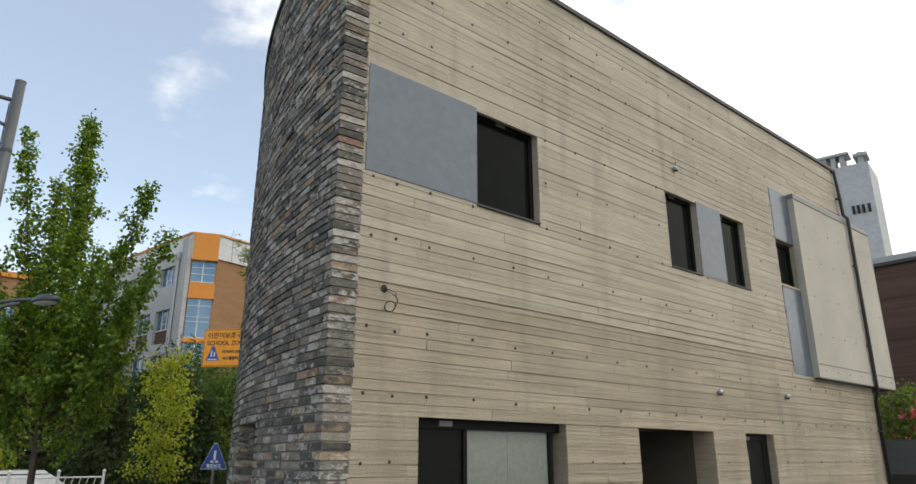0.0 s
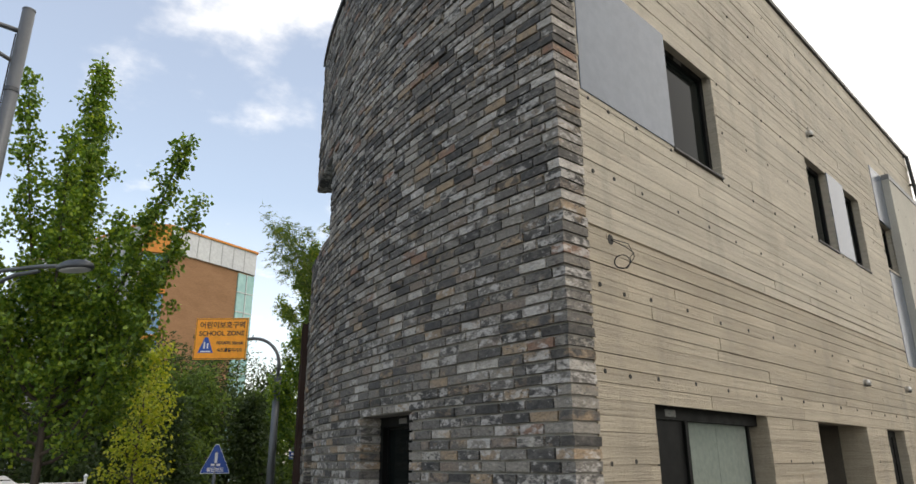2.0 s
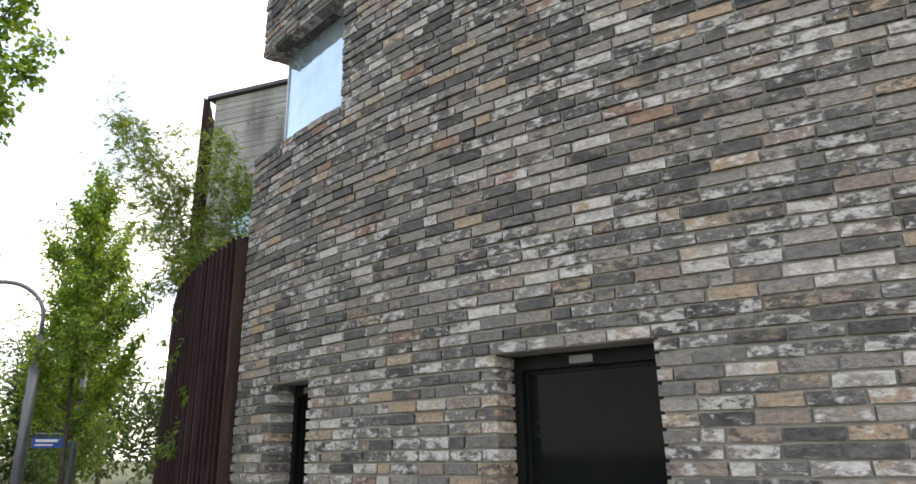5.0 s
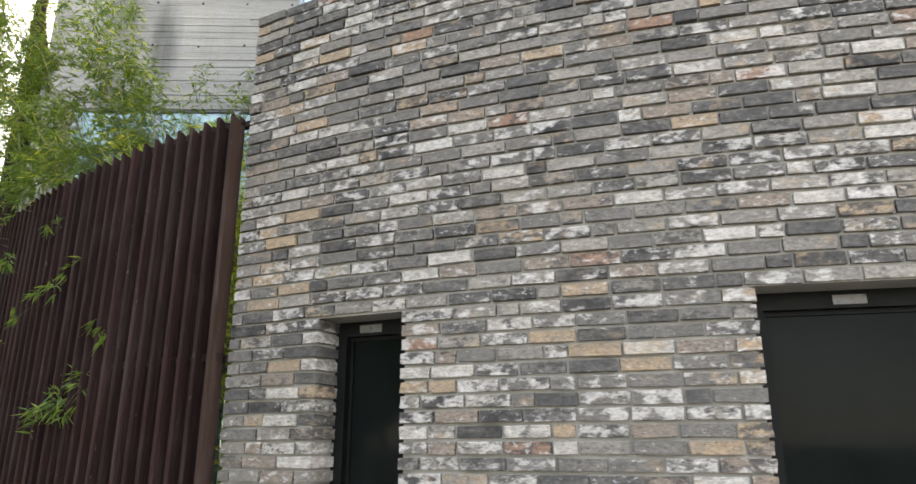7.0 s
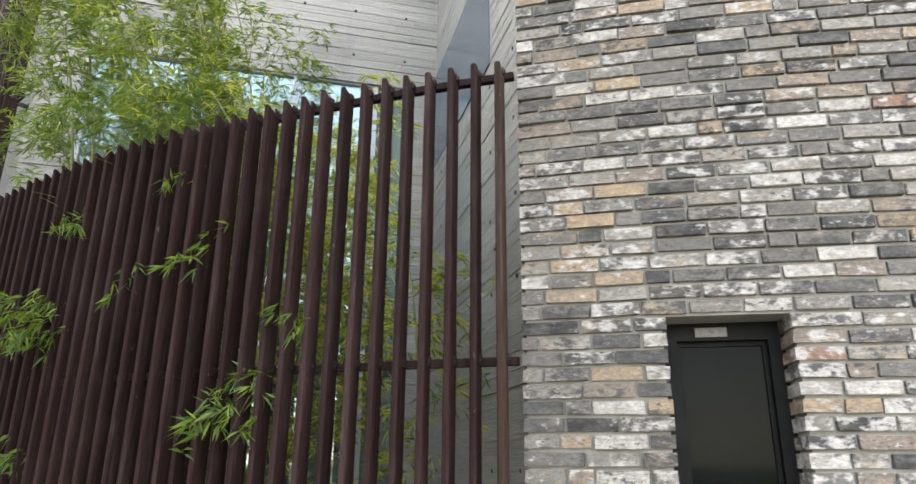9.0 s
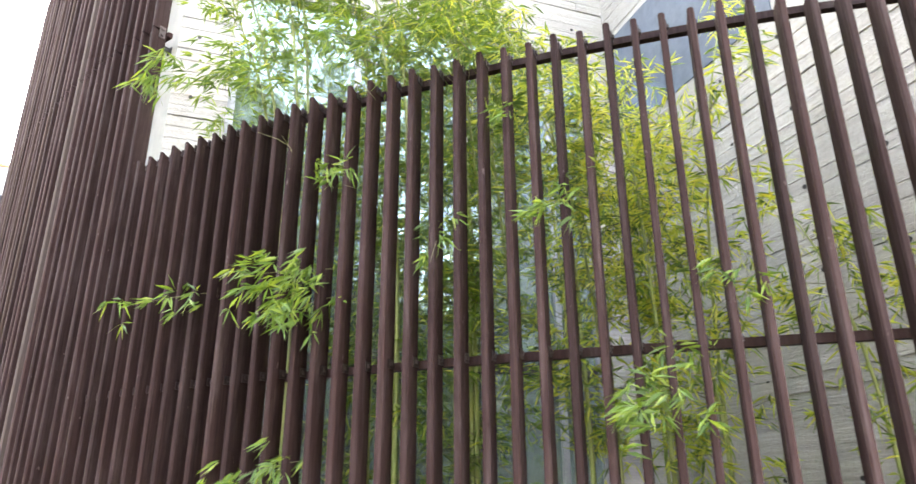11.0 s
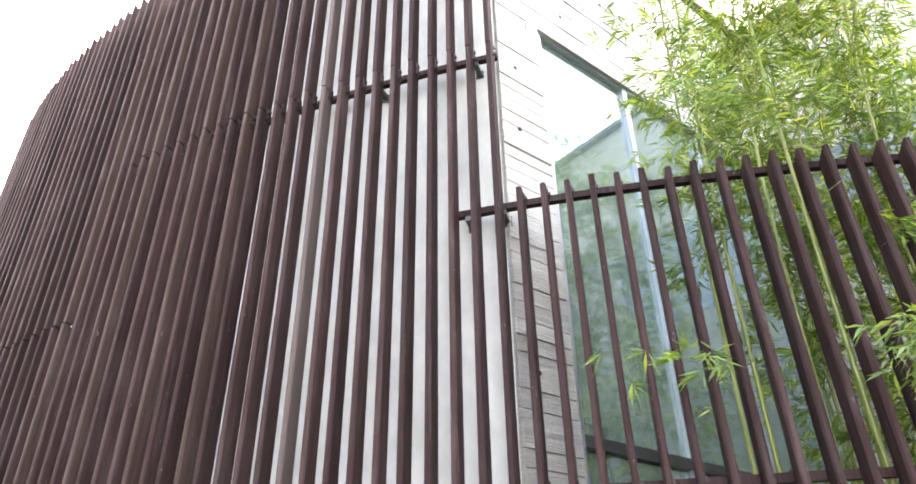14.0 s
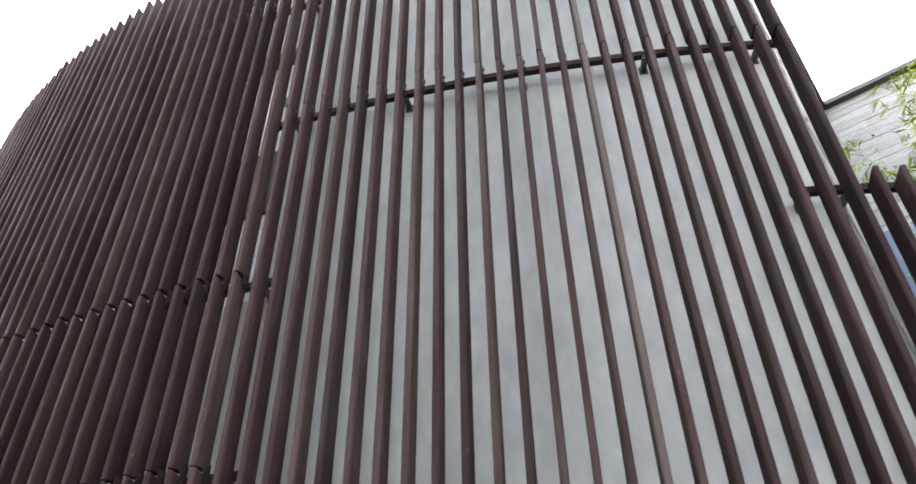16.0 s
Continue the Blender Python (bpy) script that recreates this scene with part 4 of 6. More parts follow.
for i in range(38):
    s = new("slat", fence_meshes[rng.randrange(4)])
    s.parent = fence
    s.matrix_parent_inverse = Matrix.Translation(-fence.location)
    s.matrix_basis = arc_frame(30.55 + PITCH * i, 0.012 + rng.gauss(0, 0.003), rng.gauss(0, 0.004)) @ Matrix.Rotation(rng.gauss(0, 0.02), 4, "Z")
for z in (0.6, 1.898, 3.316):
    rail(fence, 30.25, 55.6 if z > 3 else 54.4, z)


def clip_mesh(low):
    """An angle plate on the side of a slat, held by bolts."""
    x = -SW / 2
    g = Geo().box((x - 0.005, -0.040, low), (x - 0.0005, 0.004, 0.044))
    for z in ([0.024] if low > -0.01 else [0.024, -0.026]):
        g.box((x - 0.013, -0.026, z - 0.008), (x - 0.005, -0.010, z + 0.008))
    me = bpy.data.meshes.new("clip")
    me.from_pydata([tuple(v) for v in g.v], [], g.f)
    me.materials.append(M_CLIP)
    return me


clip_short, clip_long = clip_mesh(0.004), clip_mesh(-0.048)


def clip(parent, deg, out, z, me):
    c = new("clip", me)
    c.parent = parent
    c.matrix_parent_inverse = Matrix.Translation(-parent.location)
    c.matrix_basis = arc_frame(deg, out, z)


for i in range(38):
    for z in (1.898, 3.31):
        clip(fence, 30.55 + PITCH * i, 0.012, z, clip_short)

screen = thing("slat_screen", on_arc(70, 0, 0), "tall dark brown timber slat screen wrapping the curved volume", "screen")
STOP, STOP_LEFT = 6.90, 6.60
right_meshes = [slat_mesh("slat", ((0.02, 4.434, 0, 0.03), (4.442, STOP + rng.gauss(0, 0.006), rng.choice((-0.006, 0.006, 0.003)), 0.045))) for _ in range(4)]
left_meshes = [slat_mesh("slat", ((0.02, 2.245, 0, 0.03), (2.253, 3.245, 0.005, 0.03), (3.253, 5.73, -0.004, 0.03), (5.738, STOP_LEFT + rng.gauss(0, 0.006), 0.005, 0.045))) for _ in range(4)]
n_right, n_left = 25, 58


def screen_out(deg):
    """How far the slats' middle lies outside the circle: the far end draws in a little."""
    return float(np.interp(deg, (70, 81, 86.5, 92, 97, 99, 106), (0.012, 0.023, -0.012, -0.087, -0.175, -0.22, -0.45)))


for i in range(n_right + n_left):
    d = 54.36 + 0.6268 * i
    o = screen_out(d)
    s = new("slat", (right_meshes if i < n_right else left_meshes)[rng.randrange(4)])
    s.parent = screen
    s.matrix_parent_inverse = Matrix.Translation(-screen.location)
    s.matrix_basis = arc_frame(d, o + rng.gauss(0, 0.003), rng.gauss(0, 0.006)) @ Matrix.Rotation(rng.gauss(0, 0.025), 4, "Z")
    for z in ((1.895, 4.42) if i < n_right else (2.23, 3.23, 5.715)):
        clip(screen, d, o, z, clip_short if z == 1.895 else clip_long)
D_SPLIT = 54.36 + 0.6268 * n_right
for z in (1.898, 4.406):
    rail(screen, 54.2, D_SPLIT + 0.35, z)
for z in (1.0, 2.205, 3.205, 5.685):
    for a, b in ((D_SPLIT - 0.9, 84), (84, 90), (90, 96), (96, 101), (101, 106.5)):
        q = (screen_out(a) + screen_out(b)) / 2 - 0.012
        part("rail", arc_bar(Geo(), a, b, -0.077 + q, -0.042 + q, z, z + 0.036), M_SLAT, screen, "dark brown square rail")


def bracket(d, z, deep):
    """A short steel arm from the wall to a rail, on a foot plate."""
    m = arc_frame(d, 0, z)
    part("bracket", Geo().box((-0.014, -deep + 0.008, -0.030), (0.014, -0.045, 0.0), m).box((-0.024, -deep, -0.045), (0.024, -deep + 0.008, 0.012), m), M_COPING, screen, "dark steel wall bracket")


for d in (54.9, 58.2, 61.9, 65.6, 69.4):
    for z in (1.898, 4.406):
        bracket(d, z, 0.147)
for d in (54.3, 55.3):
    bracket(d, 3.316, 0.147)
for d in [D_SPLIT - 0.5 + 3.1 * i for i in range(5)]:
    for z in (2.205, 3.205, 5.685):
        bracket(d, z, 0.147)

# ---- curved volume behind the screen ----
RECESS = (69.85, 84.0, 3.20, 5.32)
g = Geo()
for a, b, c, d in free_cells([54.2, 69.85, 84.0], [0.0, 3.20, 5.32, 6.48], [RECESS]):
    arc_bar(g, a, b, -0.36, -0.145, c, d)
arc_bar(g, 84.0, 106, -0.75, -0.55, 0.0, 6.5)
g.box((-0.02, -0.75, 0.0), (0.0, -0.145, 6.5), arc_frame(84.0))
tagged(g.make("wall_north", M_GREY), "smooth pale grey rendered wall behind the slats", "wall", kind="structure")
# Albedo above the grey wall's stands in for daylight on this wall.
niche = tagged(arc_bar(Geo(), 69.86, 83.99, -0.359, -0.215, 3.203, 5.317).make("wall_niche", M_NICHE_LIT), "shallow niche wall behind the slats, concrete coloured lighter for sky light", "wall", kind="structure")
part("band", arc_bar(Geo(), 69.9, 83.9, -0.2145, -0.185, 3.86, 4.36), M_BACKING, niche, "dark brown panel across the niche")
part("lintel", arc_bar(Geo(), 69.87, 83.9, -0.2145, -0.13, 5.26, 5.316), M_COPING, niche, "dark metal lintel")
# Shade of the niche's tie holes, painted as dark discs.
h = Geo()
for d in (70.5, 73.2, 75.9):
    for z in (3.45, 4.62, 5.05):
        h.lathe(((0.013, -0.004), (0.012, 0.0032), (0.008, 0.0034)), arc_frame(d, -0.215, z) @ Matrix.Rotation(radians(-90), 4, "X"), 10)
tagged(part("tie_holes", h, M_HOLE_SHADE, niche, "dark round discs painted as the shade in formwork tie holes"), kind="stuff")
wall_vent(tuple(on_arc(70.75, -0.2145, 4.86)), tuple(on_arc(70.75, 1) - on_arc(70.75, 0)))

# ---- bamboo court ----
EX, SY = 6.953, 9.12
EAST = basis((EX, 12.635, 0), (0, -1, 0), (-1, 0, 0))          # u runs from the screen inwards
e_len = 12.635 - SY
glaze = (0.375, 3.265, 0.25, 5.035)
tie_e = [(u - 0.085, z) for u in (0.21, 0.72, 1.23, 1.74, 2.25, 2.76, 3.27) for z in (0.95, 1.47, 1.99, 2.5, 3.0, 3.49, 3.99, 4.49, 5.3, 5.8, 6.35)]
board_wall("wall_court_east", EAST, e_len, 0.0, TOP - 0.02, [glaze], 0.24, M_CONC_Y, "pale board-formed concrete wall over a tall window", ties=tie_e, seed=8, gaps=(0.004, 0.006, 0.008))
SCX = 3.985
SCOURT = basis((SCX, SY, 0), (1, 0, 0), (0, 1, 0))
tie_s = [(u + 3.78 - SCX, z) for u in (0.3, 0.81, 1.32, 1.83, 2.34, 2.85) for z in (0.95, 1.45, 1.97, 2.5, 3.0, 3.5, 4.0, 4.5, 5.5, 6.3)]
board_wall("wall_court_south", SCOURT, EX - SCX, 0.0, TOP - 0.02, [(5.10 - SCX, EX - SCX, 4.19, 5.19)], 0.24, M_CONC_Y, "pale board-formed concrete wall of the bamboo court", ties=tie_s, seed=9, gaps=(0.004, 0.006, 0.008))
flush_panel("panel", SCOURT, 5.10 - SCX, EX - 0.004 - SCX, 4.19, 5.19)
g = Geo().box((EX - 0.07, SY + 0.02, TOP - 0.02), (EX + 0.26, 12.75, TOP + 0.035)).box((SCX - 0.03, SY - 0.26, TOP - 0.02), (EX + 0.26, SY + 0.08, TOP + 0.035))
tagged(g.make("trim", M_COPING), "dark metal coping along the top of the court walls", "coping", kind="structure")
wall_vent((4.82, SY + 0.001, 2.76), (0, 1, 0))

curtain = tagged(new("window_7"), "tall teal glazing with grey aluminium mullions", "window", kind="structure")
u0, u1, z0, z1 = glaze
mull = [u0 + 0.025, 1.295, 2.165, 2.915, u1 - 0.025]
for u in mull:
    part("mullion", Geo().box((u - 0.025, -0.095, z0), (u + 0.025, -0.025, z1), EAST), M_ALU, curtain, "grey aluminium mullion")
for z, hh in ((z0, 0.05), (2.2, 0.06), (z1 - 0.05, 0.05)):
    for a, b in zip(mull, mull[1:]):
        part("transom", Geo().box((a + 0.025, -0.09, z), (b - 0.025, -0.027, z + hh), EAST), M_COPING if hh > 0.055 else M_ALU, curtain)
for a, b in zip(mull, mull[1:]):
    for c, d in ((z0 + 0.05, 2.2), (2.26, z1 - 0.05)):
        p = part("pane", Geo().box((a + 0.025, -0.067, c), (b - 0.025, -0.055, d), EAST), M_GLASS, curtain, "teal tinted glass")
        p.visible_shadow = False
room = Geo()
room.box((9.9, SY + 0.02, 0.0), (10.0, 12.3, TOP - 0.3)).box((EX + 0.25, SY + 0.02, 5.1), (9.9, 12.3, 5.3)).box((EX + 0.25, SY + 0.02, 0.05), (9.9, 12.3, 0.2)).box((EX + 0.25, 12.26, 0.2), (9.9, 12.3, 5.1)).box((EX + 0.25, SY - 0.05, 0.2), (9.9, SY + 0.02, 5.1))
tagged(room.make("room_walls", M_ROOM), "pale plain room behind the tall window", "room", kind="structure")
stair = Geo()
for i in range(12):
    stair.box((7.9, 9.6 + 0.22 * i, 1.6 + 0.16 * i), (8.9, 9.84 + 0.22 * i, 1.76 + 0.16 * i))
tagged(stair.make("staircase", M_ROOM_DARK), "dark straight stair inside the glazed room", "stairs")

g = Geo()
ring = [on_arc(d, -0.1) for d in range(31, 55, 2)]
g.prism([(p.x, p.y) for p in ring] + [(EX - 0.01, 12.68), (EX - 0.01, SY + 0.01), (4.05, SY + 0.01)], 0.0, 0.12)
tagged(g.make("planting_bed", M_SOIL), "dark soil bed of the bamboo court", "soil", kind="structure")

# roofs and the backs that close the building
south_ring = [tuple(on_arc(d, -0.24).xy) for d in (3.5, 8, 13, 18, 23, 27, 29.5)]
g = Geo().prism(south_ring + [(EX, SY - 0.25), (12.8, SY - 0.25), (12.8, 4.84)], TOP - 0.3, TOP - 0.05)
g.prism([(EX + 0.25, SY - 0.25), (12.8, SY - 0.25), (12.8, 13.9), (10, 13.2), (EX + 0.25, 12.3)], TOP - 0.3, TOP - 0.06)
tagged(g.make("roof", M_ROOF), "flat grey roof behind the coping", "roof", kind="structure")
g = Geo().box((12.6, 4.84, 0), (12.85, 13.9, TOP - 0.31))
tagged(g.make("wall_east", M_CONC_S), "plain concrete back wall", "wall", kind="structure")


# ---- leaves and plants ----
def leaf_mesh(name, pos, dirs, lengths, widths, mat, fold=0.25, seed=0):
    """Pointed folded leaves: base, two sides, tip, with one crease. All arrays have one row a leaf."""
    r = np.random.RandomState(seed)
    n = len(pos)
    dirs = dirs / np.linalg.norm(dirs, axis=1, keepdims=True)
    rand = r.normal(size=(n, 3))
    side = np.cross(dirs, rand)
    side /= np.linalg.norm(side, axis=1, keepdims=True) + 1e-9
    up = np.cross(side, dirs)
    L, W = lengths[:, None], widths[:, None]
    mid = pos + dirs * L * 0.42
    tip = pos + dirs * L - np.array([0, 0, 1.0]) * L * 0.12
    a, b = mid + side * W / 2 + up * W * fold, mid - side * W / 2 + up * W * fold
    v = np.stack([pos, a, tip, b], 1).reshape(-1, 3)
    base = np.arange(n)[:, None] * 4
    f = np.concatenate([base + np.array([[0, 1, 2]]), base + np.array([[0, 2, 3]])], 1).reshape(-1, 3)
    me = bpy.data.meshes.new(name)
    me.vertices.add(len(v)); me.vertices.foreach_set("co", v.ravel())
    me.loops.add(f.size); me.loops.foreach_set("vertex_index", f.ravel())
    me.polygons.add(len(f)); me.polygons.foreach_set("loop_start", np.arange(0, f.size, 3)); me.polygons.foreach_set("loop_total", np.full(len(f), 3))
    me.materials.append(mat)
    me.update(calc_edges=True)
    me.validate()
    return new(name, me)


def bamboo(at, height, lean, seed, leaves=1500, low=0.9, dry=0.06, culms=3):
    """A clump of thin culms with drooping sprays of narrow leaves."""
    r = np.random.RandomState(seed)
    at = Vector(at)
    clump = thing("bamboo", at, "slender green bamboo with narrow drooping leaves", "bamboo", "bamboo clumps")
    pos, dirs = [], []
    twigs = Geo()
    for c in range(culms):
        base = at + Vector((r.normal() * 0.10, r.normal() * 0.10, 0))
        top = base + Vector((lean[0] + r.normal() * 0.22, lean[1] + r.normal() * 0.22, height * r.uniform(0.8, 1.0)))
        pts = []
        for i in range(13):
            q = i / 12
            p = base.lerp(top, q)
            bend = q ** 5
            pts.append(Vector((base.x + (top.x - base.x) * bend, base.y + (top.y - base.y) * bend, p.z)))
        rad = [0.017 * (1 - 0.8 * i / 12) for i in range(13)]
        part("culm", Geo().tube(pts, rad, 7), M_CULM, clump, smooth=True)
        n_br = max(6, int(leaves / culms / 34))
        for k in range(n_br):
            q = low / height + (1 - low / height) * ((k + r.uniform(0, 1)) / n_br) ** 0.62
            f = min(11.99, q * 12)
            p = pts[int(f)].lerp(pts[int(f) + 1], f - int(f))
            az = r.uniform(0, 2 * math.pi)
            ln = r.uniform(0.25, 0.62) * (1.15 - 0.6 * q)
            d = Vector((math.cos(az), math.sin(az), r.uniform(0.15, 0.8))).normalized()
            tip = p + d * ln + Vector((0, 0, -0.15 * ln))
            midp = p.lerp(tip, 0.5) + Vector((0, 0, 0.06 * ln))
            twigs.tube([p, midp, tip], [0.003, 0.0022, 0.001], 4, caps=False)
            for j in range(75):
                if j % 5 == 0:          # a fan of leaves from one twig's end
                    s = r.uniform(0.25, 1.0)
                    b = (p.lerp(midp, s * 2) if s < 0.5 else midp.lerp(tip, s * 2 - 1))
                    off = r.normal(size=3) * 0.06
                    way = (d.x * 0.8 + r.normal() * 0.5, d.y * 0.8 + r.normal() * 0.5, -0.3 + r.normal() * 0.4)
                pos.append((b.x + off[0] + r.normal() * 0.008, b.y + off[1] + r.normal() * 0.008, b.z + off[2] + r.normal() * 0.008))
                dirs.append((way[0] + r.normal() * 0.5, way[1] + r.normal() * 0.5, way[2] + r.normal() * 0.3))
    tagged(part("twig", twigs, M_TWIG, clump), kind="stuff")
    pos, dirs = np.array(pos), np.array(dirs)
    n = len(pos)
    # keep the leaves inside the court: thin out those past the slats and the walls
    rad_l = np.hypot(pos[:, 0] - CX, pos[:, 1] - CY)
    keep = ((rad_l < RAD - 0.08) | ((pos[:, 2] > 3.35) & (rad_l < RAD + 1.55))) & (pos[:, 0] < EX - 0.03) & (pos[:, 1] > SY + 0.04)
    pos, dirs = pos[keep], dirs[keep]
    n = len(pos)
    yel = r.uniform(size=n) < dry
    for sel, mat, nm in ((~yel, M_BAMBOO, "foliage"), (yel, M_BAMBOO_DRY, "dry_foliage")):
        if sel.sum() > 3:
            ob = leaf_mesh(nm, pos[sel], dirs[sel], r.uniform(0.055, 0.115, sel.sum()), r.uniform(0.0075, 0.0115, sel.sum()), mat, seed=seed)
            tagged(adopt(ob, clump, "narrow green bamboo leaves" if mat is M_BAMBOO else "yellowed bamboo leaves"), kind="stuff")
    return clump


def court_point(deg, inward):
    p = on_arc(deg, -inward)
    return (p.x, p.y, 0.1)


for i, (deg, inw, hgt, lean, n, low, dry, cul) in enumerate((
        (33.6, 0.5, 3.1, (0.0, 0.1), 450, 1.2, 0.55, 1), (35.2, 0.45, 3.3, (0.0, 0.1), 800, 1.2, 0.6, 1), (36.6, 0.7, 3.7, (0.1, 0.1), 1200, 1.2, 0.65, 2),
        (38.2, 0.45, 3.7, (0.1, 0.1), 1300, 0.9, 0.6, 2), (39.6, 0.7, 3.9, (0.0, 0.2), 1400, 0.8, 0.45, 2), (38.4, 1.3, 4.0, (0.1, 0.1), 900, 2.0, 0.75, 2),
        (40.8, 1.3, 4.3, (0.1, 0.1), 1200, 1.2, 0.35, 1), (41.6, 0.45, 4.3, (-0.3, 0.5), 1800, 0.7, 0.12, 2), (43.2, 0.75, 5.6, (-0.3, 0.5), 2300, 0.9, 0.08, 2), (42.2, 0.9, 5.5, (-0.5, 0.6), 1500, 2.4, 0.10, 2), (49.6, 1.2, 3.7, (0.0, 0.2), 700, 1.4, 0.08, 1),
        (44.6, 0.4, 5.8, (-1.0, 0.9), 2900, 0.8, 0.05, 2), (46.0, 0.6, 6.2, (-0.9, 0.9), 3100, 0.8, 0.05, 2), (47.2, 0.35, 5.8, (-1.0, 1.0), 2300, 2.5, 0.03, 2),
        (48.8, 0.5, 5.9, (-0.7, 0.9), 1800, 2.8, 0.04, 2), (45.0, 1.25, 5.6, (0.0, 0.1), 1600, 0.8, 0.1, 2), (47.5, 1.0, 5.6, (-0.2, 0.3), 1500, 2.4, 0.05, 1))):
    bamboo(court_point(deg, inw), hgt, lean, 100 + i, n, low, dry, cul)


def spray(deg, z, out, droop, along, n, seed, length=0.45):
    """A leafy shoot that has pushed out between the slats."""
    r = np.random.RandomState(seed)
    m = arc_frame(deg, -0.18, z)
    pts = [m @ Vector((along * q * length, 0.0 + (out + 0.18) * q, -droop * q * q)) for q in [i / 8 for i in range(9)]]
    sp = thing("bamboo_shoot", pts[0], "leafy bamboo shoot poking out between the slats", "bamboo", "bamboo shoots")
    part("stem", Geo().tube(pts, [0.003 - 0.0003 * i for i in range(9)], 5), M_TWIG, sp)
    pos, dirs = [], []
    t3 = m.to_3x3()
    for k in range(n):
        if k % 5 == 0:
            s = r.uniform(0.4, 1.0) * 8
            i = min(7, int(s))
            b = pts[i].lerp(pts[i + 1], s - i) + t3 @ Vector((r.normal() * 0.055, abs(r.normal()) * 0.03, r.normal() * 0.055))
            way = Vector((along * 0.7 + r.normal() * 0.5, 0.35 + r.normal() * 0.3, -0.45 + r.normal() * 0.35))
        pos.append(b + Vector(tuple(r.normal(size=3) * 0.006)))
        dirs.append(t3 @ (way + Vector((r.normal() * 0.45, r.normal() * 0.3, r.normal() * 0.3))))
    tagged(adopt(leaf_mesh("foliage", np.array([tuple(p) for p in pos]), np.array([tuple(d) for d in dirs]), r.uniform(0.065, 0.115, n), r.uniform(0.010, 0.015, n), M_BAMBOO, seed=seed), sp, "narrow green bamboo leaves"), kind="stuff")
    return sp


for i, (deg, z, out, droop, along, n, ln) in enumerate((
        (44.6, 2.42, 0.30, 0.10, 1.0, 80, 0.42), (45.0, 2.30, 0.26, 0.22, 0.6, 90, 0.40), (48.6, 2.42, 0.26, 0.12, 1.0, 36, 0.55), (37.6, 1.82, 0.22, 0.26, 0.4, 60, 0.25),
        (42.6, 2.56, 0.14, 0.25, -0.3, 26, 0.2), (45.8, 2.98, 0.16, 0.15, -0.6, 34, 0.3), (37.0, 1.95, 0.14, 0.35, 0.2, 26, 0.2), (38.8, 2.62, 0.16, 0.16, 0.5, 34, 0.4),
        (35.6, 2.3, 0.10, 0.25, 0.3, 16, 0.2), (45.0, 1.55, 0.25, 0.12, 0.9, 60, 0.5), (51.0, 1.2, 0.22, 0.1, 0.8, 30, 0.3), (46.5, 3.5, 0.55, 0.05, 1.0, 110, 0.6),
        (44.0, 3.6, 0.35, 0.1, 0.4, 70, 0.4), (40.5, 3.1, 0.12, 0.1, 0.2, 22, 0.2))):
    spray(deg, z, out, droop, along, int(n * 2.2), 300 + i, ln)


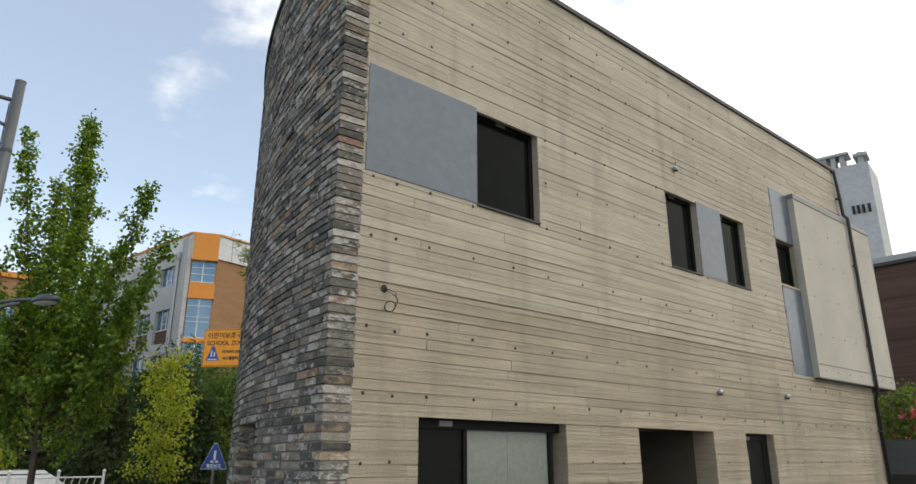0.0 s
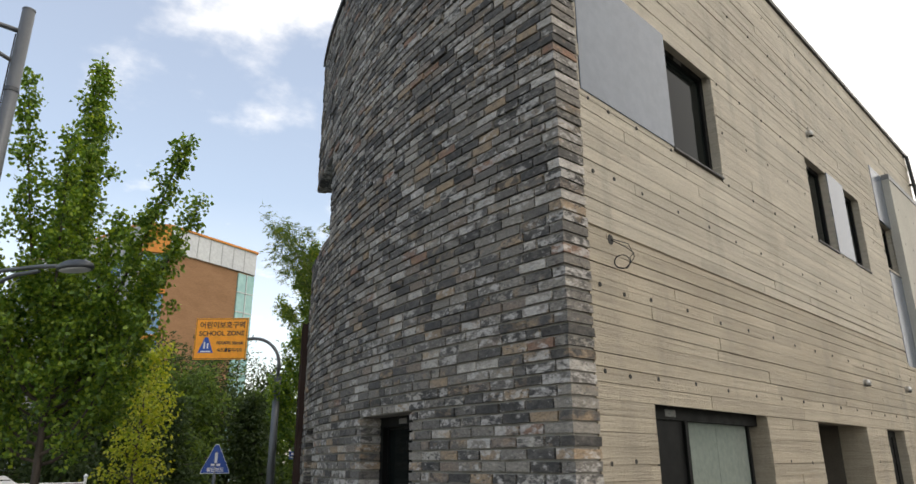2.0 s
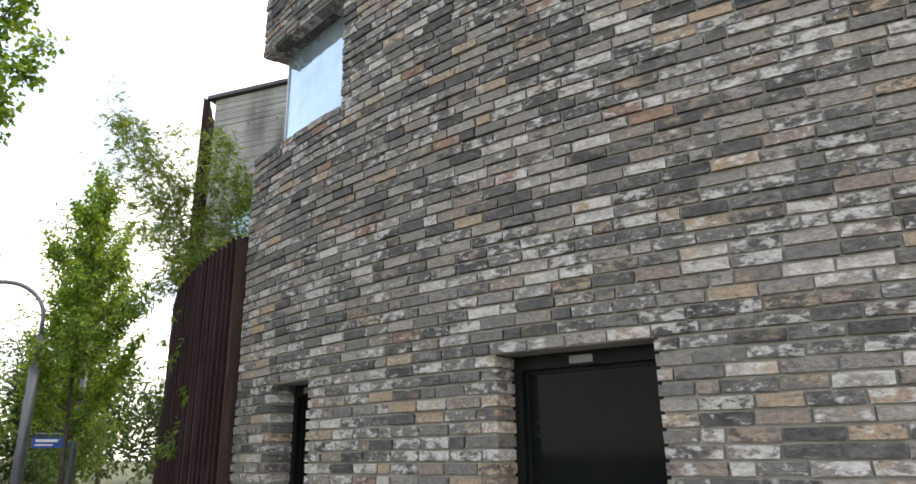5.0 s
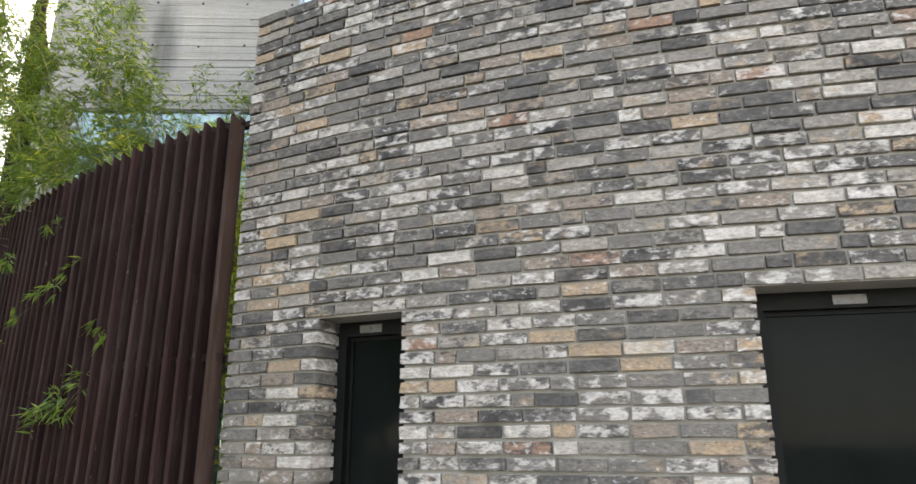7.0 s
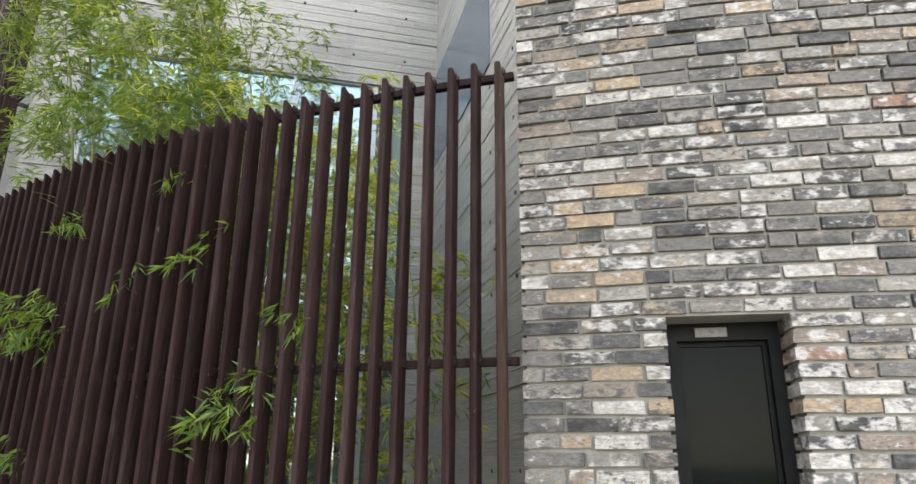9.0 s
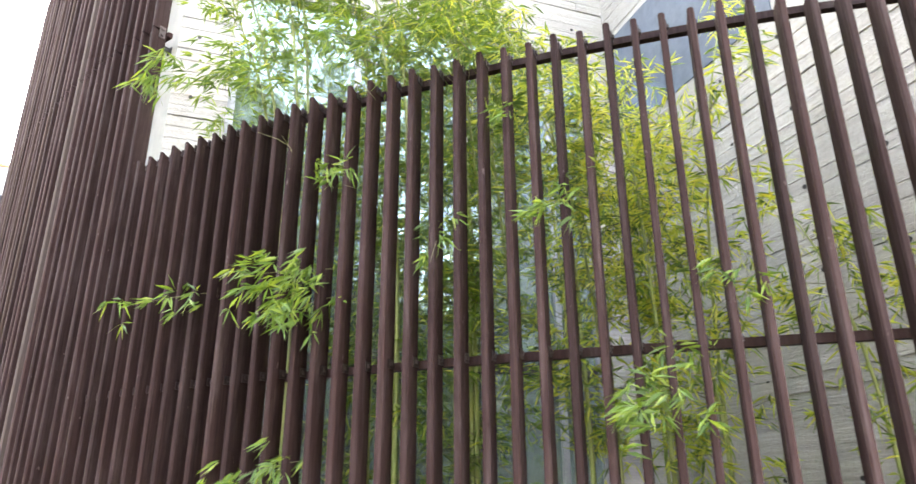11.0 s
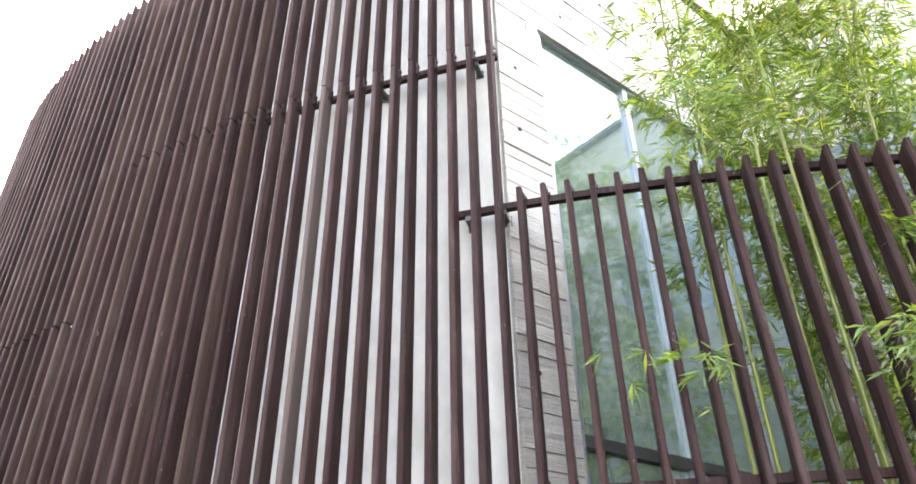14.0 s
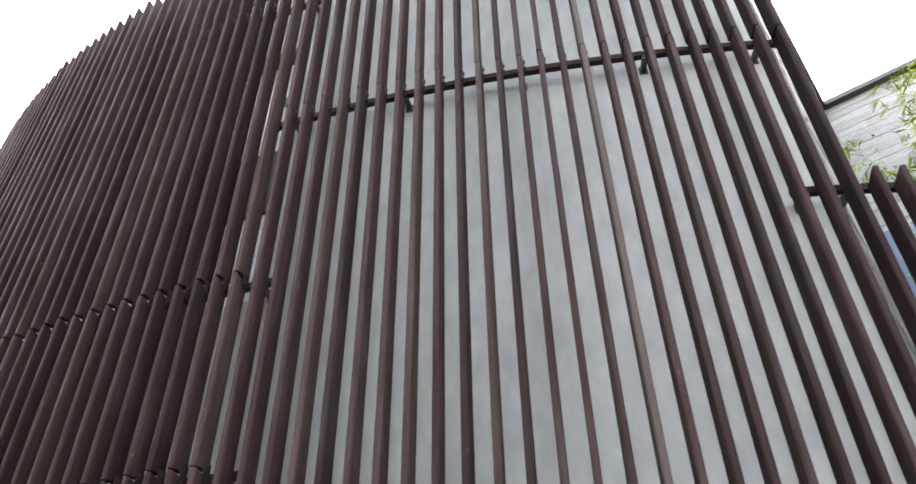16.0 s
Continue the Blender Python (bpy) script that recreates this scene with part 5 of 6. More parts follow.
def tree(at, height, crown_r, trunk_r, crown_from, n, size, mat, seed, label, category="tree", shape="oval", group="street trees", limbs=22, clump=26, width=None, gap=0.0):
    """A tapered trunk with limbs, and a crown of leaves hung along the limbs."""
    r = np.random.RandomState(seed)
    at = Vector(at)
    tr = thing("tree", at, label, category, group)
    top = at + Vector((r.normal() * 0.1, r.normal() * 0.1, height * 0.96))
    wood = Geo()
    tp = [at.lerp(top, i / 8) + Vector((math.sin(i * 1.1 + seed) * 0.05, math.cos(i * 0.9 + seed) * 0.05, 0)) * (0 if i in (0, 8) else 1) for i in range(9)]
    wood.tube(tp, [trunk_r * (1 - 0.9 * i / 8) + 0.008 for i in range(9)], 9)
    pos, dirs = [], []
    tips = []
    for k in range(limbs):
        q = (k + r.uniform(0.0, 1.0)) / limbs
        zq = crown_from + (0.97 - crown_from) * q
        f = min(7.99, zq * 8)
        p = tp[int(f)].lerp(tp[int(f) + 1], f - int(f))
        if shape == "oval":
            rr = crown_r * math.sqrt(max(0.05, 1 - ((q - 0.38) / 0.72) ** 2))
        elif shape == "spire":
            rr = crown_r * max(0.16, min(1.0, 0.75 + 1.1 * q) if q < 0.25 else 1.05 - 0.95 * (q - 0.2))
        elif shape == "cone":
            rr = crown_r * (1.02 - q * 0.93)
        else:
            rr = crown_r * (0.55 + 0.45 * math.sin(q * 3.1))
        rr *= r.uniform(0.6, 1.12)
        az = k * 2.4 + r.uniform(-0.5, 0.5)
        rise = {"oval": r.uniform(0.35, 1.0), "cone": r.uniform(-0.25, 0.1), "tall": r.uniform(0.5, 1.3), "spire": r.uniform(0.7, 1.5)}[shape]
        d = Vector((math.cos(az), math.sin(az), rise))
        tip = p + Vector((math.cos(az) * rr, math.sin(az) * rr, rise * rr * 0.7))
        midp = p.lerp(tip, 0.5) + Vector((0, 0, 0.08 * rr))
        wood.tube([p, midp, tip], [max(0.01, trunk_r * 0.35 * (1 - q * 0.6)), max(0.007, trunk_r * 0.2 * (1 - q * 0.6)), 0.004], 5, caps=False)
        tips.append((p, midp, tip, rr))
    per = max(1, n // limbs)
    for p, midp, tip, rr in tips:
        for j in range(max(1, per // clump)):
            s = r.uniform(0.15, 1.05)
            b = p.lerp(midp, s * 2) if s < 0.5 else midp.lerp(tip, s * 2 - 1)
            b = b + Vector(tuple(r.normal(size=3) * rr * (0.03 if shape == "spire" else 0.10)))
            cs = size * 0.9 if shape == "spire" else rr * 0.07 + size
            off = r.normal(size=(clump, 3)) * cs
            for o in off:
                pos.append((b.x + o[0], b.y + o[1], b.z + o[2] * 0.8))
                dirs.append((o[0] + r.normal() * cs, o[1] + r.normal() * cs, o[2] - 0.3 * cs + r.normal() * cs))
    part("trunk", wood, M_BARK, tr, smooth=True)
    w = size * (width or 0.9)
    ob = leaf_mesh("crown", np.array(pos), np.array(dirs), r.uniform(0.7, 1.3, len(pos)) * size, r.uniform(0.7, 1.3, len(pos)) * w, mat, seed=seed)
    tagged(adopt(ob, tr), kind="stuff")
    return tr


def ginkgo(at, height, reach, low, seed, limbs=24, leaves=170, size=0.062, leaders=(), label="young ginkgo street tree with fresh green fan leaves"):
    """A straight young trunk whose limbs sweep up, each set with rosettes of fan leaves."""
    r = np.random.RandomState(seed)
    at = Vector(at)
    tr = thing("tree", at, label, "tree", "street trees")
    wood, pos, dirs = Geo(), [], []
    ways = [([at + Vector((0.03 * math.sin(i), 0.03 * math.cos(i * 1.3), height * i / 10)) for i in range(11)], 0.06, 0.62)]
    if leaders:
        for j in range(34):          # short spurs up the top of the trunk
            zz = height * (0.58 + 0.40 * j / 33)
            l2 = 0.52 * (1.12 - j / 33) * r.uniform(0.5, 1.15)
            az = j * 2.4
            ways.append(([at + Vector((math.cos(az) * l2 * s, math.sin(az) * l2 * s, zz + l2 * 0.75 * s ** 1.3)) for s in (0, 0.33, 0.67, 1.0)], 0.006, 0.1))
    for dx, dy, z0, z1 in leaders:          # strong limbs that sweep up beside the trunk
        pts = [at + Vector((dx * s ** 0.8, dy * s ** 0.8, z0 + (z1 - z0) * s ** 1.25)) for s in [i / 9 for i in range(10)]]
        ways.append((pts, 0.028, 0.12))
        for j in range(18):
            f = 1.6 + 0.41 * j
            p0 = pts[int(f)].lerp(pts[int(f) + 1], f - int(f))
            az = j * 2.4 + dx
            l2 = 0.42 * (1.2 - f / 9) * r.uniform(0.5, 1.2)
            ways.append(([p0 + Vector((math.cos(az) * l2 * s, math.sin(az) * l2 * s, l2 * 0.9 * s ** 1.3)) for s in (0, 0.33, 0.67, 1.0)], 0.006, 0.1))
    for k in range(limbs):
        q = (k + r.uniform(0, 1)) / limbs
        z = low + (height * (0.48 if leaders else 0.86) - low) * q ** 1.25
        az = k * 2.4 + r.uniform(-0.4, 0.4)
        out = reach * (0.7 + 0.8 * q if q < 0.3 else 1.0 - 0.95 * (q - 0.25)) * r.uniform(0.55, 1.12)
        up = out * r.uniform(0.7, 1.3) + 0.3
        ways.append(([at + Vector((math.cos(az) * out * s ** 0.85, math.sin(az) * out * s ** 0.85, z + up * s ** 1.5)) for s in [i / 7 for i in range(8)]], 0.022 * (1.2 - q), 0.18))
        for b in range(2):
            s0 = r.uniform(0.3, 0.7)
            p0 = at + Vector((math.cos(az) * out * s0 ** 0.85, math.sin(az) * out * s0 ** 0.85, z + up * s0 ** 1.5))
            a2 = az + r.uniform(0.5, 1.1) * (1 if b else -1)
            l2 = out * r.uniform(0.3, 0.5)
            ways.append(([p0 + Vector((math.cos(a2) * l2 * s, math.sin(a2) * l2 * s, l2 * 0.8 * s ** 1.4)) for s in (0, 0.25, 0.5, 0.75, 1.0)], 0.01, 0.05))
    for pts, rad, bare in ways:
        m = len(pts) - 1
        wood.tube(pts, [max(0.003, rad * (1 - 0.92 * i / m)) for i in range(m + 1)], 6, caps=False)
        ln = sum((pts[i + 1] - pts[i]).length for i in range(m))
        for j in range(int(leaves * ln / 10) + 3):
            s = bare + (1.0 - bare) * r.uniform(0, 1) ** 0.9
            f = min(m - 1e-4, s * m)
            b = pts[int(f)].lerp(pts[int(f) + 1], f - int(f))
            wide = 0.075 * (1.2 - s) + 0.015
            b = b + Vector(tuple(r.normal(size=3) * wide * 0.7))
            for c in range(12):
                o = r.normal(size=3) * 0.05
                pos.append((b.x + o[0], b.y + o[1], b.z + o[2]))
                dirs.append((o[0] + r.normal() * 0.06, o[1] + r.normal() * 0.06, o[2] - 0.01 + r.normal() * 0.05))
    part("trunk", wood, M_BARK, tr, smooth=True)
    n = len(pos)
    ob = leaf_mesh("crown", np.array(pos), np.array(dirs), r.uniform(0.7, 1.25, n) * size, r.uniform(0.8, 1.4, n) * size, M_GINKGO, seed=seed)
    tagged(adopt(ob, tr), kind="stuff")
    return tr


ginkgo((1.95, 12.4, 0), 7.45, 1.55, 1.7, 1, 24, 185, 0.056, [(-0.9, 0.1, 3.0, 6.95), (0.62, -1.95, 2.7, 5.8), (1.3, -1.0, 2.5, 5.35), (0.25, 0.7, 3.2, 6.3), (-1.45, 0.2, 2.4, 5.7),
       (-0.45, -0.75, 2.9, 6.0), (1.25, 0.2, 2.3, 4.6), (0.3, -0.9, 2.5, 4.9)])
ginkgo((-0.9, 15.2, 0), 4.6, 1.2, 1.5, 4, 18, 260)
ginkgo((8.75, 16.85, 0), 7.2, 1.35, 1.9, 7, 24, 280, 0.058)
tree((6.7, 21.4, 0), 4.9, 0.95, 0.06, 0.24, 3600, 0.085, M_YELLOW, 2, "small yellow-green tree by the street", shape="oval", limbs=24, clump=10, width=1.0)
tree((2.0, 19.2, 0), 4.7, 0.85, 0.05, 0.3, 3600, 0.085, M_YELLOW, 3, "small yellow-green tree beside the lamp post", shape="oval", limbs=24, clump=14, width=1.0)
tree((13.0, 21.5, 0), 8.0, 1.5, 0.1, 0.15, 12000, 0.16, M_MIDLEAF, 6, "tall slender tree with narrow drooping leaves", shape="tall", limbs=40, clump=14, width=0.3)
rr = random.Random(21)
belt = [(2.5, 25.5, 6.2), (4.4, 27.0, 7.2), (5.8, 24.2, 5.6), (7.2, 26.3, 6.6), (8.6, 23.6, 5.2), (9.9, 25.8, 6.4), (11.2, 27.5, 6.9), (0.8, 27.5, 7.4), (-1.2, 26.0, 6.5), (12.8, 26.2, 5.9), (14.6, 27.4, 6.2), (9.2, 29.5, 7.2), (6.6, 30.0, 7.6), (3.2, 31.0, 8.0), (16.6, 27.0, 6.4), (18.6, 28.5, 6.6)]
for i, (x, y, hgt) in enumerate(belt):
    tree((x * 1.1 + 0.5, y + 3.5, 0), hgt * 0.80, rr.uniform(1.3, 1.9), 0.11, 0.1, 6000, 0.20, M_DARKLEAF if i % 5 else M_MIDLEAF, 40 + i, "dark green conifer in the belt before the school" if i % 5 else "leafy green tree in the belt before the school", shape="cone" if i % 5 else "oval", group="tree belt", limbs=30, width=0.5)
for i, (x, y, hgt) in enumerate(((10.8, 31.0, 6.4), (14.2, 33.0, 6.9), (17.8, 34.0, 6.5), (21.0, 33.5, 7.0))):
    tree((x, y, 0), hgt, 1.9, 0.1, 0.45, 3000, 0.22, M_DARKLEAF, 70 + i, "thin pine with an open crown", shape="oval", group="pines", limbs=16, width=0.3)
for i in range(16):
    tree((-14 + 5.2 * i + rr.uniform(-1, 1), 40 + rr.uniform(-2, 4), 0), rr.uniform(5, 8), 2.6, 0.15, 0.1, 2600, 0.34, M_DARKLEAF, 90 + i, "dark green tree before the school", shape="oval", group="far trees", limbs=22, width=0.6)

# ---- street furniture ----
LX, LY = 0.74, 11.53


def lamp_pts(pts):
    return [(LX + 1.124 * x, LY + 1.124 * y, z) for x, y, z in pts]


post = thing("street_lamp", (LX, LY, 0), "grey steel street lamp post with two curved arms", "street lamp")
part("pole", Geo().tube(lamp_pts([(0, 0, 0), (0, 0, 0.4), (0, 0, 4.3), (0, 0, 7.27)]), [0.095, 0.085, 0.08, 0.075], 18), M_POST, post, smooth=True)
part("collar", Geo().tube(lamp_pts([(0, 0, 6.10), (0, 0, 6.15)]), 0.082, 18), M_LAMPHEAD, post)
part("cap", Geo().tube(lamp_pts([(0, 0, 7.27), (0, 0, 7.29)]), 0.078, 18), M_POST, post)
part("arm", Geo().tube(lamp_pts([(0, 0, 6.95), (-0.48, 0.13, 7.02), (-1.28, 0.35, 7.11), (-1.98, 0.55, 7.11)]), 0.032, 10), M_POST, post, smooth=True)
part("brace", Geo().tube(lamp_pts([(-0.02, 0, 6.50), (-0.23, 0.07, 6.62), (-0.38, 0.11, 6.84), (-0.63, 0.17, 7.0), (-0.98, 0.27, 7.05)]), 0.026, 10), M_POST, post, smooth=True)
la = (0.39, -0.88)          # way of the lower arm
part("arm", Geo().tube([(LX + la[0] * q, LY + la[1] * q, z) for q, z in ((0, 3.72), (0.5, 3.77), (1.1, 3.76), (1.42, 3.73))], 0.024, 8), M_POST, post, smooth=True)
part("brace", Geo().tube([(LX + la[0] * q, LY + la[1] * q, z) for q, z in ((0, 3.34), (0.15, 3.42), (0.4, 3.62), (0.75, 3.70), (1.1, 3.71))], 0.024, 8), M_POST, post, smooth=True)
hd = Matrix.Translation((LX + la[0] * 1.65, LY + la[1] * 1.65, 3.69)) @ Matrix.Rotation(math.atan2(la[1], la[0]), 4, "Z") @ Matrix.Diagonal((1.2, 0.62, 0.8, 1))
part("lamp_head", Geo().lathe(((0.185, -0.03), (0.20, 0.0), (0.18, 0.045), (0.13, 0.085), (0.055, 0.105)), hd, 22), M_LAMPHEAD, post, "dark oval lamp housing", True)
part("lens", Geo().lathe(((0.11, -0.048), (0.16, -0.037), (0.165, -0.0305)), hd, 22), M_WHITE, post, "pale lamp lens", True)
part("wire", Geo().tube(lamp_pts([(-0.075, 0.01, 6.9), (-0.08, 0.01, 4.3), (-0.085, 0.01, 2.0)]), 0.008, 6), M_BLACK, post)
head2 = Matrix.Translation(lamp_pts([(-2.23, 0.62, 7.09)])[0]) @ Matrix.Rotation(2.86, 4, "Z") @ Matrix.Diagonal((1.9, 0.8, 1, 1))
part("lamp_head", Geo().lathe(((0.17, -0.03), (0.185, 0.0), (0.165, 0.05), (0.1, 0.08)), head2, 20), M_LAMPHEAD, post, "dark oval lamp housing", True)


def text_part(body, size, m, mat, parent, align="CENTER", squash=1.0):
    cu = bpy.data.curves.new("lettering", "FONT")
    cu.offset = 0.0035
    cu.body, cu.size, cu.extrude, cu.align_x, cu.align_y = body, size, 0.002, align, "CENTER"
    ob = bpy.data.objects.new("lettering", cu)
    scene.collection.objects.link(ob)
    bpy.context.view_layer.update()
    me = bpy.data.meshes.new_from_object(ob)
    bpy.data.objects.remove(ob)
    me.transform(m @ Matrix.Diagonal((squash, 1, 1, 1)))
    me.materials.clear()
    me.materials.append(mat)
    return adopt(new("lettering", me), parent)


def facing(at, right):
    """Upright board pose: local x to the reader's right, y up, z to the reader."""
    r = Vector((right[0], right[1], 0)).normalized()
    n = r.cross(Vector((0, 0, 1)))
    return Matrix(((r.x, 0, n.x, at[0]), (r.y, 0, n.y, at[1]), (0, 1, n.z, at[2]), (0, 0, 0, 1)))


SG = facing((6.86, 17.74, 4.54), (0.80, -0.88)) @ Matrix.Diagonal((0.93, 0.93, 0.93, 1))
sign = thing("school_zone_sign", (7.8, 16.6, 0), "orange school zone board on a curved grey pole", "road sign")
part("board", Geo().box((-0.68, -0.53, -0.02), (0.68, 0.53, 0.0), SG), M_ORANGE, sign, "bright orange board")
part("border", Geo().box((-0.665, 0.50, 0.0), (0.665, 0.512, 0.003), SG).box((-0.665, -0.512, 0.0), (0.665, -0.50, 0.003), SG).box((-0.665, -0.50, 0.0), (-0.653, 0.50, 0.003), SG).box((0.653, -0.50, 0.0), (0.665, 0.50, 0.003), SG), M_INK, sign, "thin dark border")
text_part("어린이보호구역", 0.185, SG @ Matrix.Translation((0.02, 0.34, 0.002)), M_INK, sign)
text_part("SCHOOL", 0.165, SG @ Matrix.Translation((-0.24, 0.13, 0.002)), M_INK, sign)
text_part("ZONE", 0.165, SG @ Matrix.Translation((0.37, 0.13, 0.002)), M_INK, sign)
text_part("여기부터", 0.10, SG @ Matrix.Translation((0.08, -0.12, 0.002)), M_INK, sign)
text_part("30km/h", 0.10, SG @ Matrix.Translation((0.44, -0.12, 0.002)), M_INK, sign)
text_part("속도를줄이시오", 0.10, SG @ Matrix.Translation((0.25, -0.30, 0.002)), M_INK, sign)
part("symbol", Geo().poly([SG @ Vector(p) for p in ((-0.57, -0.36, 0.003), (-0.17, -0.36, 0.003), (-0.33, 0.04, 0.003), (-0.41, 0.04, 0.003))]), M_SIGNBLUE, sign, "blue warning triangle")
part("symbol", Geo().box((-0.43, -0.25, 0.004), (-0.39, -0.08, 0.006), SG).box((-0.34, -0.25, 0.004), (-0.305, -0.12, 0.006), SG).box((-0.5, -0.34, 0.004), (-0.24, -0.31, 0.006), SG), M_WHITE, sign, "plain white marks")
arm = [SG @ Vector((0.6, -0.02, -0.05)), SG @ Vector((0.85, 0.0, -0.05))] + [SG @ Vector((0.85 + 0.68 * math.sin(a), -0.66 + 0.66 * math.cos(a), -0.05)) for a in [i * math.pi / 18 for i in range(1, 10)]]
part("arm", Geo().tube(arm + [SG @ Vector((1.53, -1.0, -0.05))], 0.038, 10), M_POST, sign, smooth=True)
foot = SG @ Vector((1.53, 0, -0.05))
part("pole", Geo().tube([(foot.x, foot.y, 0), (foot.x, foot.y, 3.62)], [0.09, 0.08], 14), M_POST, sign, smooth=True)
part("collar", Geo().tube([(foot.x, foot.y, 3.56), (foot.x, foot.y, 3.64)], 0.088, 14), M_POST, sign)

TS = facing((6.20, 16.08, 1.79), (0.9, -0.45)) @ Matrix.Diagonal((0.90, 0.90, 0.90, 1))
ts = thing("crossing_sign", (6.206, 16.102, 0), "blue triangular pedestrian crossing sign on a thin post", "road sign")
rim = [(-0.31, -0.29), (0.31, -0.29), (0.31, -0.25), (0.04, 0.34), (-0.04, 0.34), (-0.31, -0.25)]
part("board", Geo().poly([TS @ Vector((x, y, 0.0)) for x, y in rim]).poly([TS @ Vector((x, y, -0.012)) for x, y in rim[::-1]]), M_WHITE, ts, "white triangle edge")
part("face", Geo().poly([TS @ Vector((x * 0.95, y * 0.95, 0.004)) for x, y in rim]), M_SIGNBLUE, ts, "blue face")
part("symbol", Geo().box((-0.03, -0.06, 0.005), (0.03, 0.16, 0.007), TS).box((-0.10, -0.13, 0.005), (-0.02, -0.08, 0.007), TS).box((0.02, -0.13, 0.005), (0.10, -0.08, 0.007), TS), M_WHITE, ts, "plain white marks")
text_part("횡단보도", 0.10, TS @ Matrix.Translation((0, -0.215, 0.005)), M_WHITE, ts)
part("pole", Geo().tube([(6.206, 16.104, 0), (6.206, 16.104, 1.96)], 0.03, 10), M_POST, ts, smooth=True)

NS = facing((9.55, 18.1, 1.91), (0.75, -0.62))
ns = thing("street_name_sign", (9.85, 17.85, 0), "small blue arrow sign on a grey pole", "road sign")
part("board", Geo().poly([NS @ Vector(p) for p in ((-0.33, -0.1, 0), (0.25, -0.1, 0), (0.34, 0, 0), (0.25, 0.1, 0), (-0.33, 0.1, 0))]).poly([NS @ Vector(p) for p in ((-0.33, 0.1, -0.01), (0.25, 0.1, -0.01), (0.34, 0, -0.01), (0.25, -0.1, -0.01), (-0.33, -0.1, -0.01))]), M_SIGNBLUE, ns, "blue arrow board")
part("bars", Geo().box((-0.28, 0.01, 0.001), (0.1, 0.06, 0.004), NS).box((-0.28, -0.06, 0.001), (0.02, -0.03, 0.004), NS), M_WHITE, ns, "plain white bars")
part("bar_holder", Geo().tube([NS @ Vector((-0.3, 0.15, 0)), NS @ Vector((0.52, 0.15, 0))], 0.03, 8), M_POST, ns)
part("pole", Geo().tube([(9.85, 17.85, 0), (9.85, 17.85, 4.2)], 0.06, 12), M_POST, ns, smooth=True)

# white railing and parked cars beyond the road
rail_w = thing("street_railing", (3.0, 17.9, 0), "white painted low street railing with diagonal bars", "railing")
prev = None
for i in range(9):
    x, y = -3.2 + 0.95 * i, 17.0 + 0.12 * i
    part("post", Geo().tube([(x, y, 0), (x, y, 1.46)], 0.03, 8).lathe(((0.035, 0), (0.045, 0.03), (0.01, 0.07)), Matrix.Translation((x, y, 1.46)), 10), M_WHITE, rail_w)
    if prev:
        for z in (1.36, 0.7):
            part("rail", Geo().tube([(prev[0], prev[1], z), (x, y, z)], 0.018, 6), M_WHITE, rail_w)
        for k in range(6):
            q0, q1 = k / 6, (k + 1) / 6
            part("bar", Geo().tube([(prev[0] + (x - prev[0]) * q0, prev[1] + (y - prev[1]) * q0, 0.7), (prev[0] + (x - prev[0]) * q1, prev[1] + (y - prev[1]) * q1, 1.36)], 0.009, 5), M_WHITE, rail_w)
    prev = (x, y)


def car(at, rz):
    m = pose(at[0], at[1], at[2], 0, 0, rz)
    c = thing("car", at, "white parked car behind the street railing", "car", "parked cars")
    prof = [(-2.15, 0.35), (-2.15, 0.85), (-1.75, 0.98), (-1.2, 1.42), (0.5, 1.45), (1.15, 1.02), (2.05, 0.85), (2.15, 0.4)]
    g = Geo()
    for s, ins in ((-0.86, 0), (0.86, 0)):
        g.v += [m @ Vector((x, s * (0.86 if z > 1.1 else 1), z)) for x, z in prof]
    n = len(prof)
    g.f += [tuple(range(n)), tuple(range(2 * n - 1, n - 1, -1))] + [(i, n + i, n + (i + 1) % n, (i + 1) % n) for i in range(n)]
    part("body", g, M_CAR, c)
    part("window", Geo().box((-1.1, -0.77, 1.04), (0.62, 0.77, 1.36), m), M_PANE, c, "dark side windows")
    for x in (-1.35, 1.35):
        for y in (-0.8, 0.8):
            w = part("wheel", Geo().lathe(((0.31, -0.1), (0.33, -0.06), (0.33, 0.06), (0.31, 0.1)), m @ Matrix.Translation((x, y, 0.33)) @ Matrix.Rotation(radians(90), 4, "X"), 18), M_TYRE, c)
    return c


car((3.3, 22.6, 0.01), 12)
car((-1.6, 21.8, 0.01), 15)

# ---- school behind the trees ----
SA2, SA, SB, SL = (17.6, 53.7), (19.45, 52.95), (27.5, 54.9), (14.3, 74.5)
ST = 18.9
school = thing("school_building", (20, 55, 0), "brick school building with orange panels and white roof band", "building")


def seg_frame(p, q):
    d = Vector((q[0] - p[0], q[1] - p[1], 0))
    ln = d.length
    d.normalize()
    return basis((p[0], p[1], 0), d, d.cross(Vector((0, 0, 1)))), ln


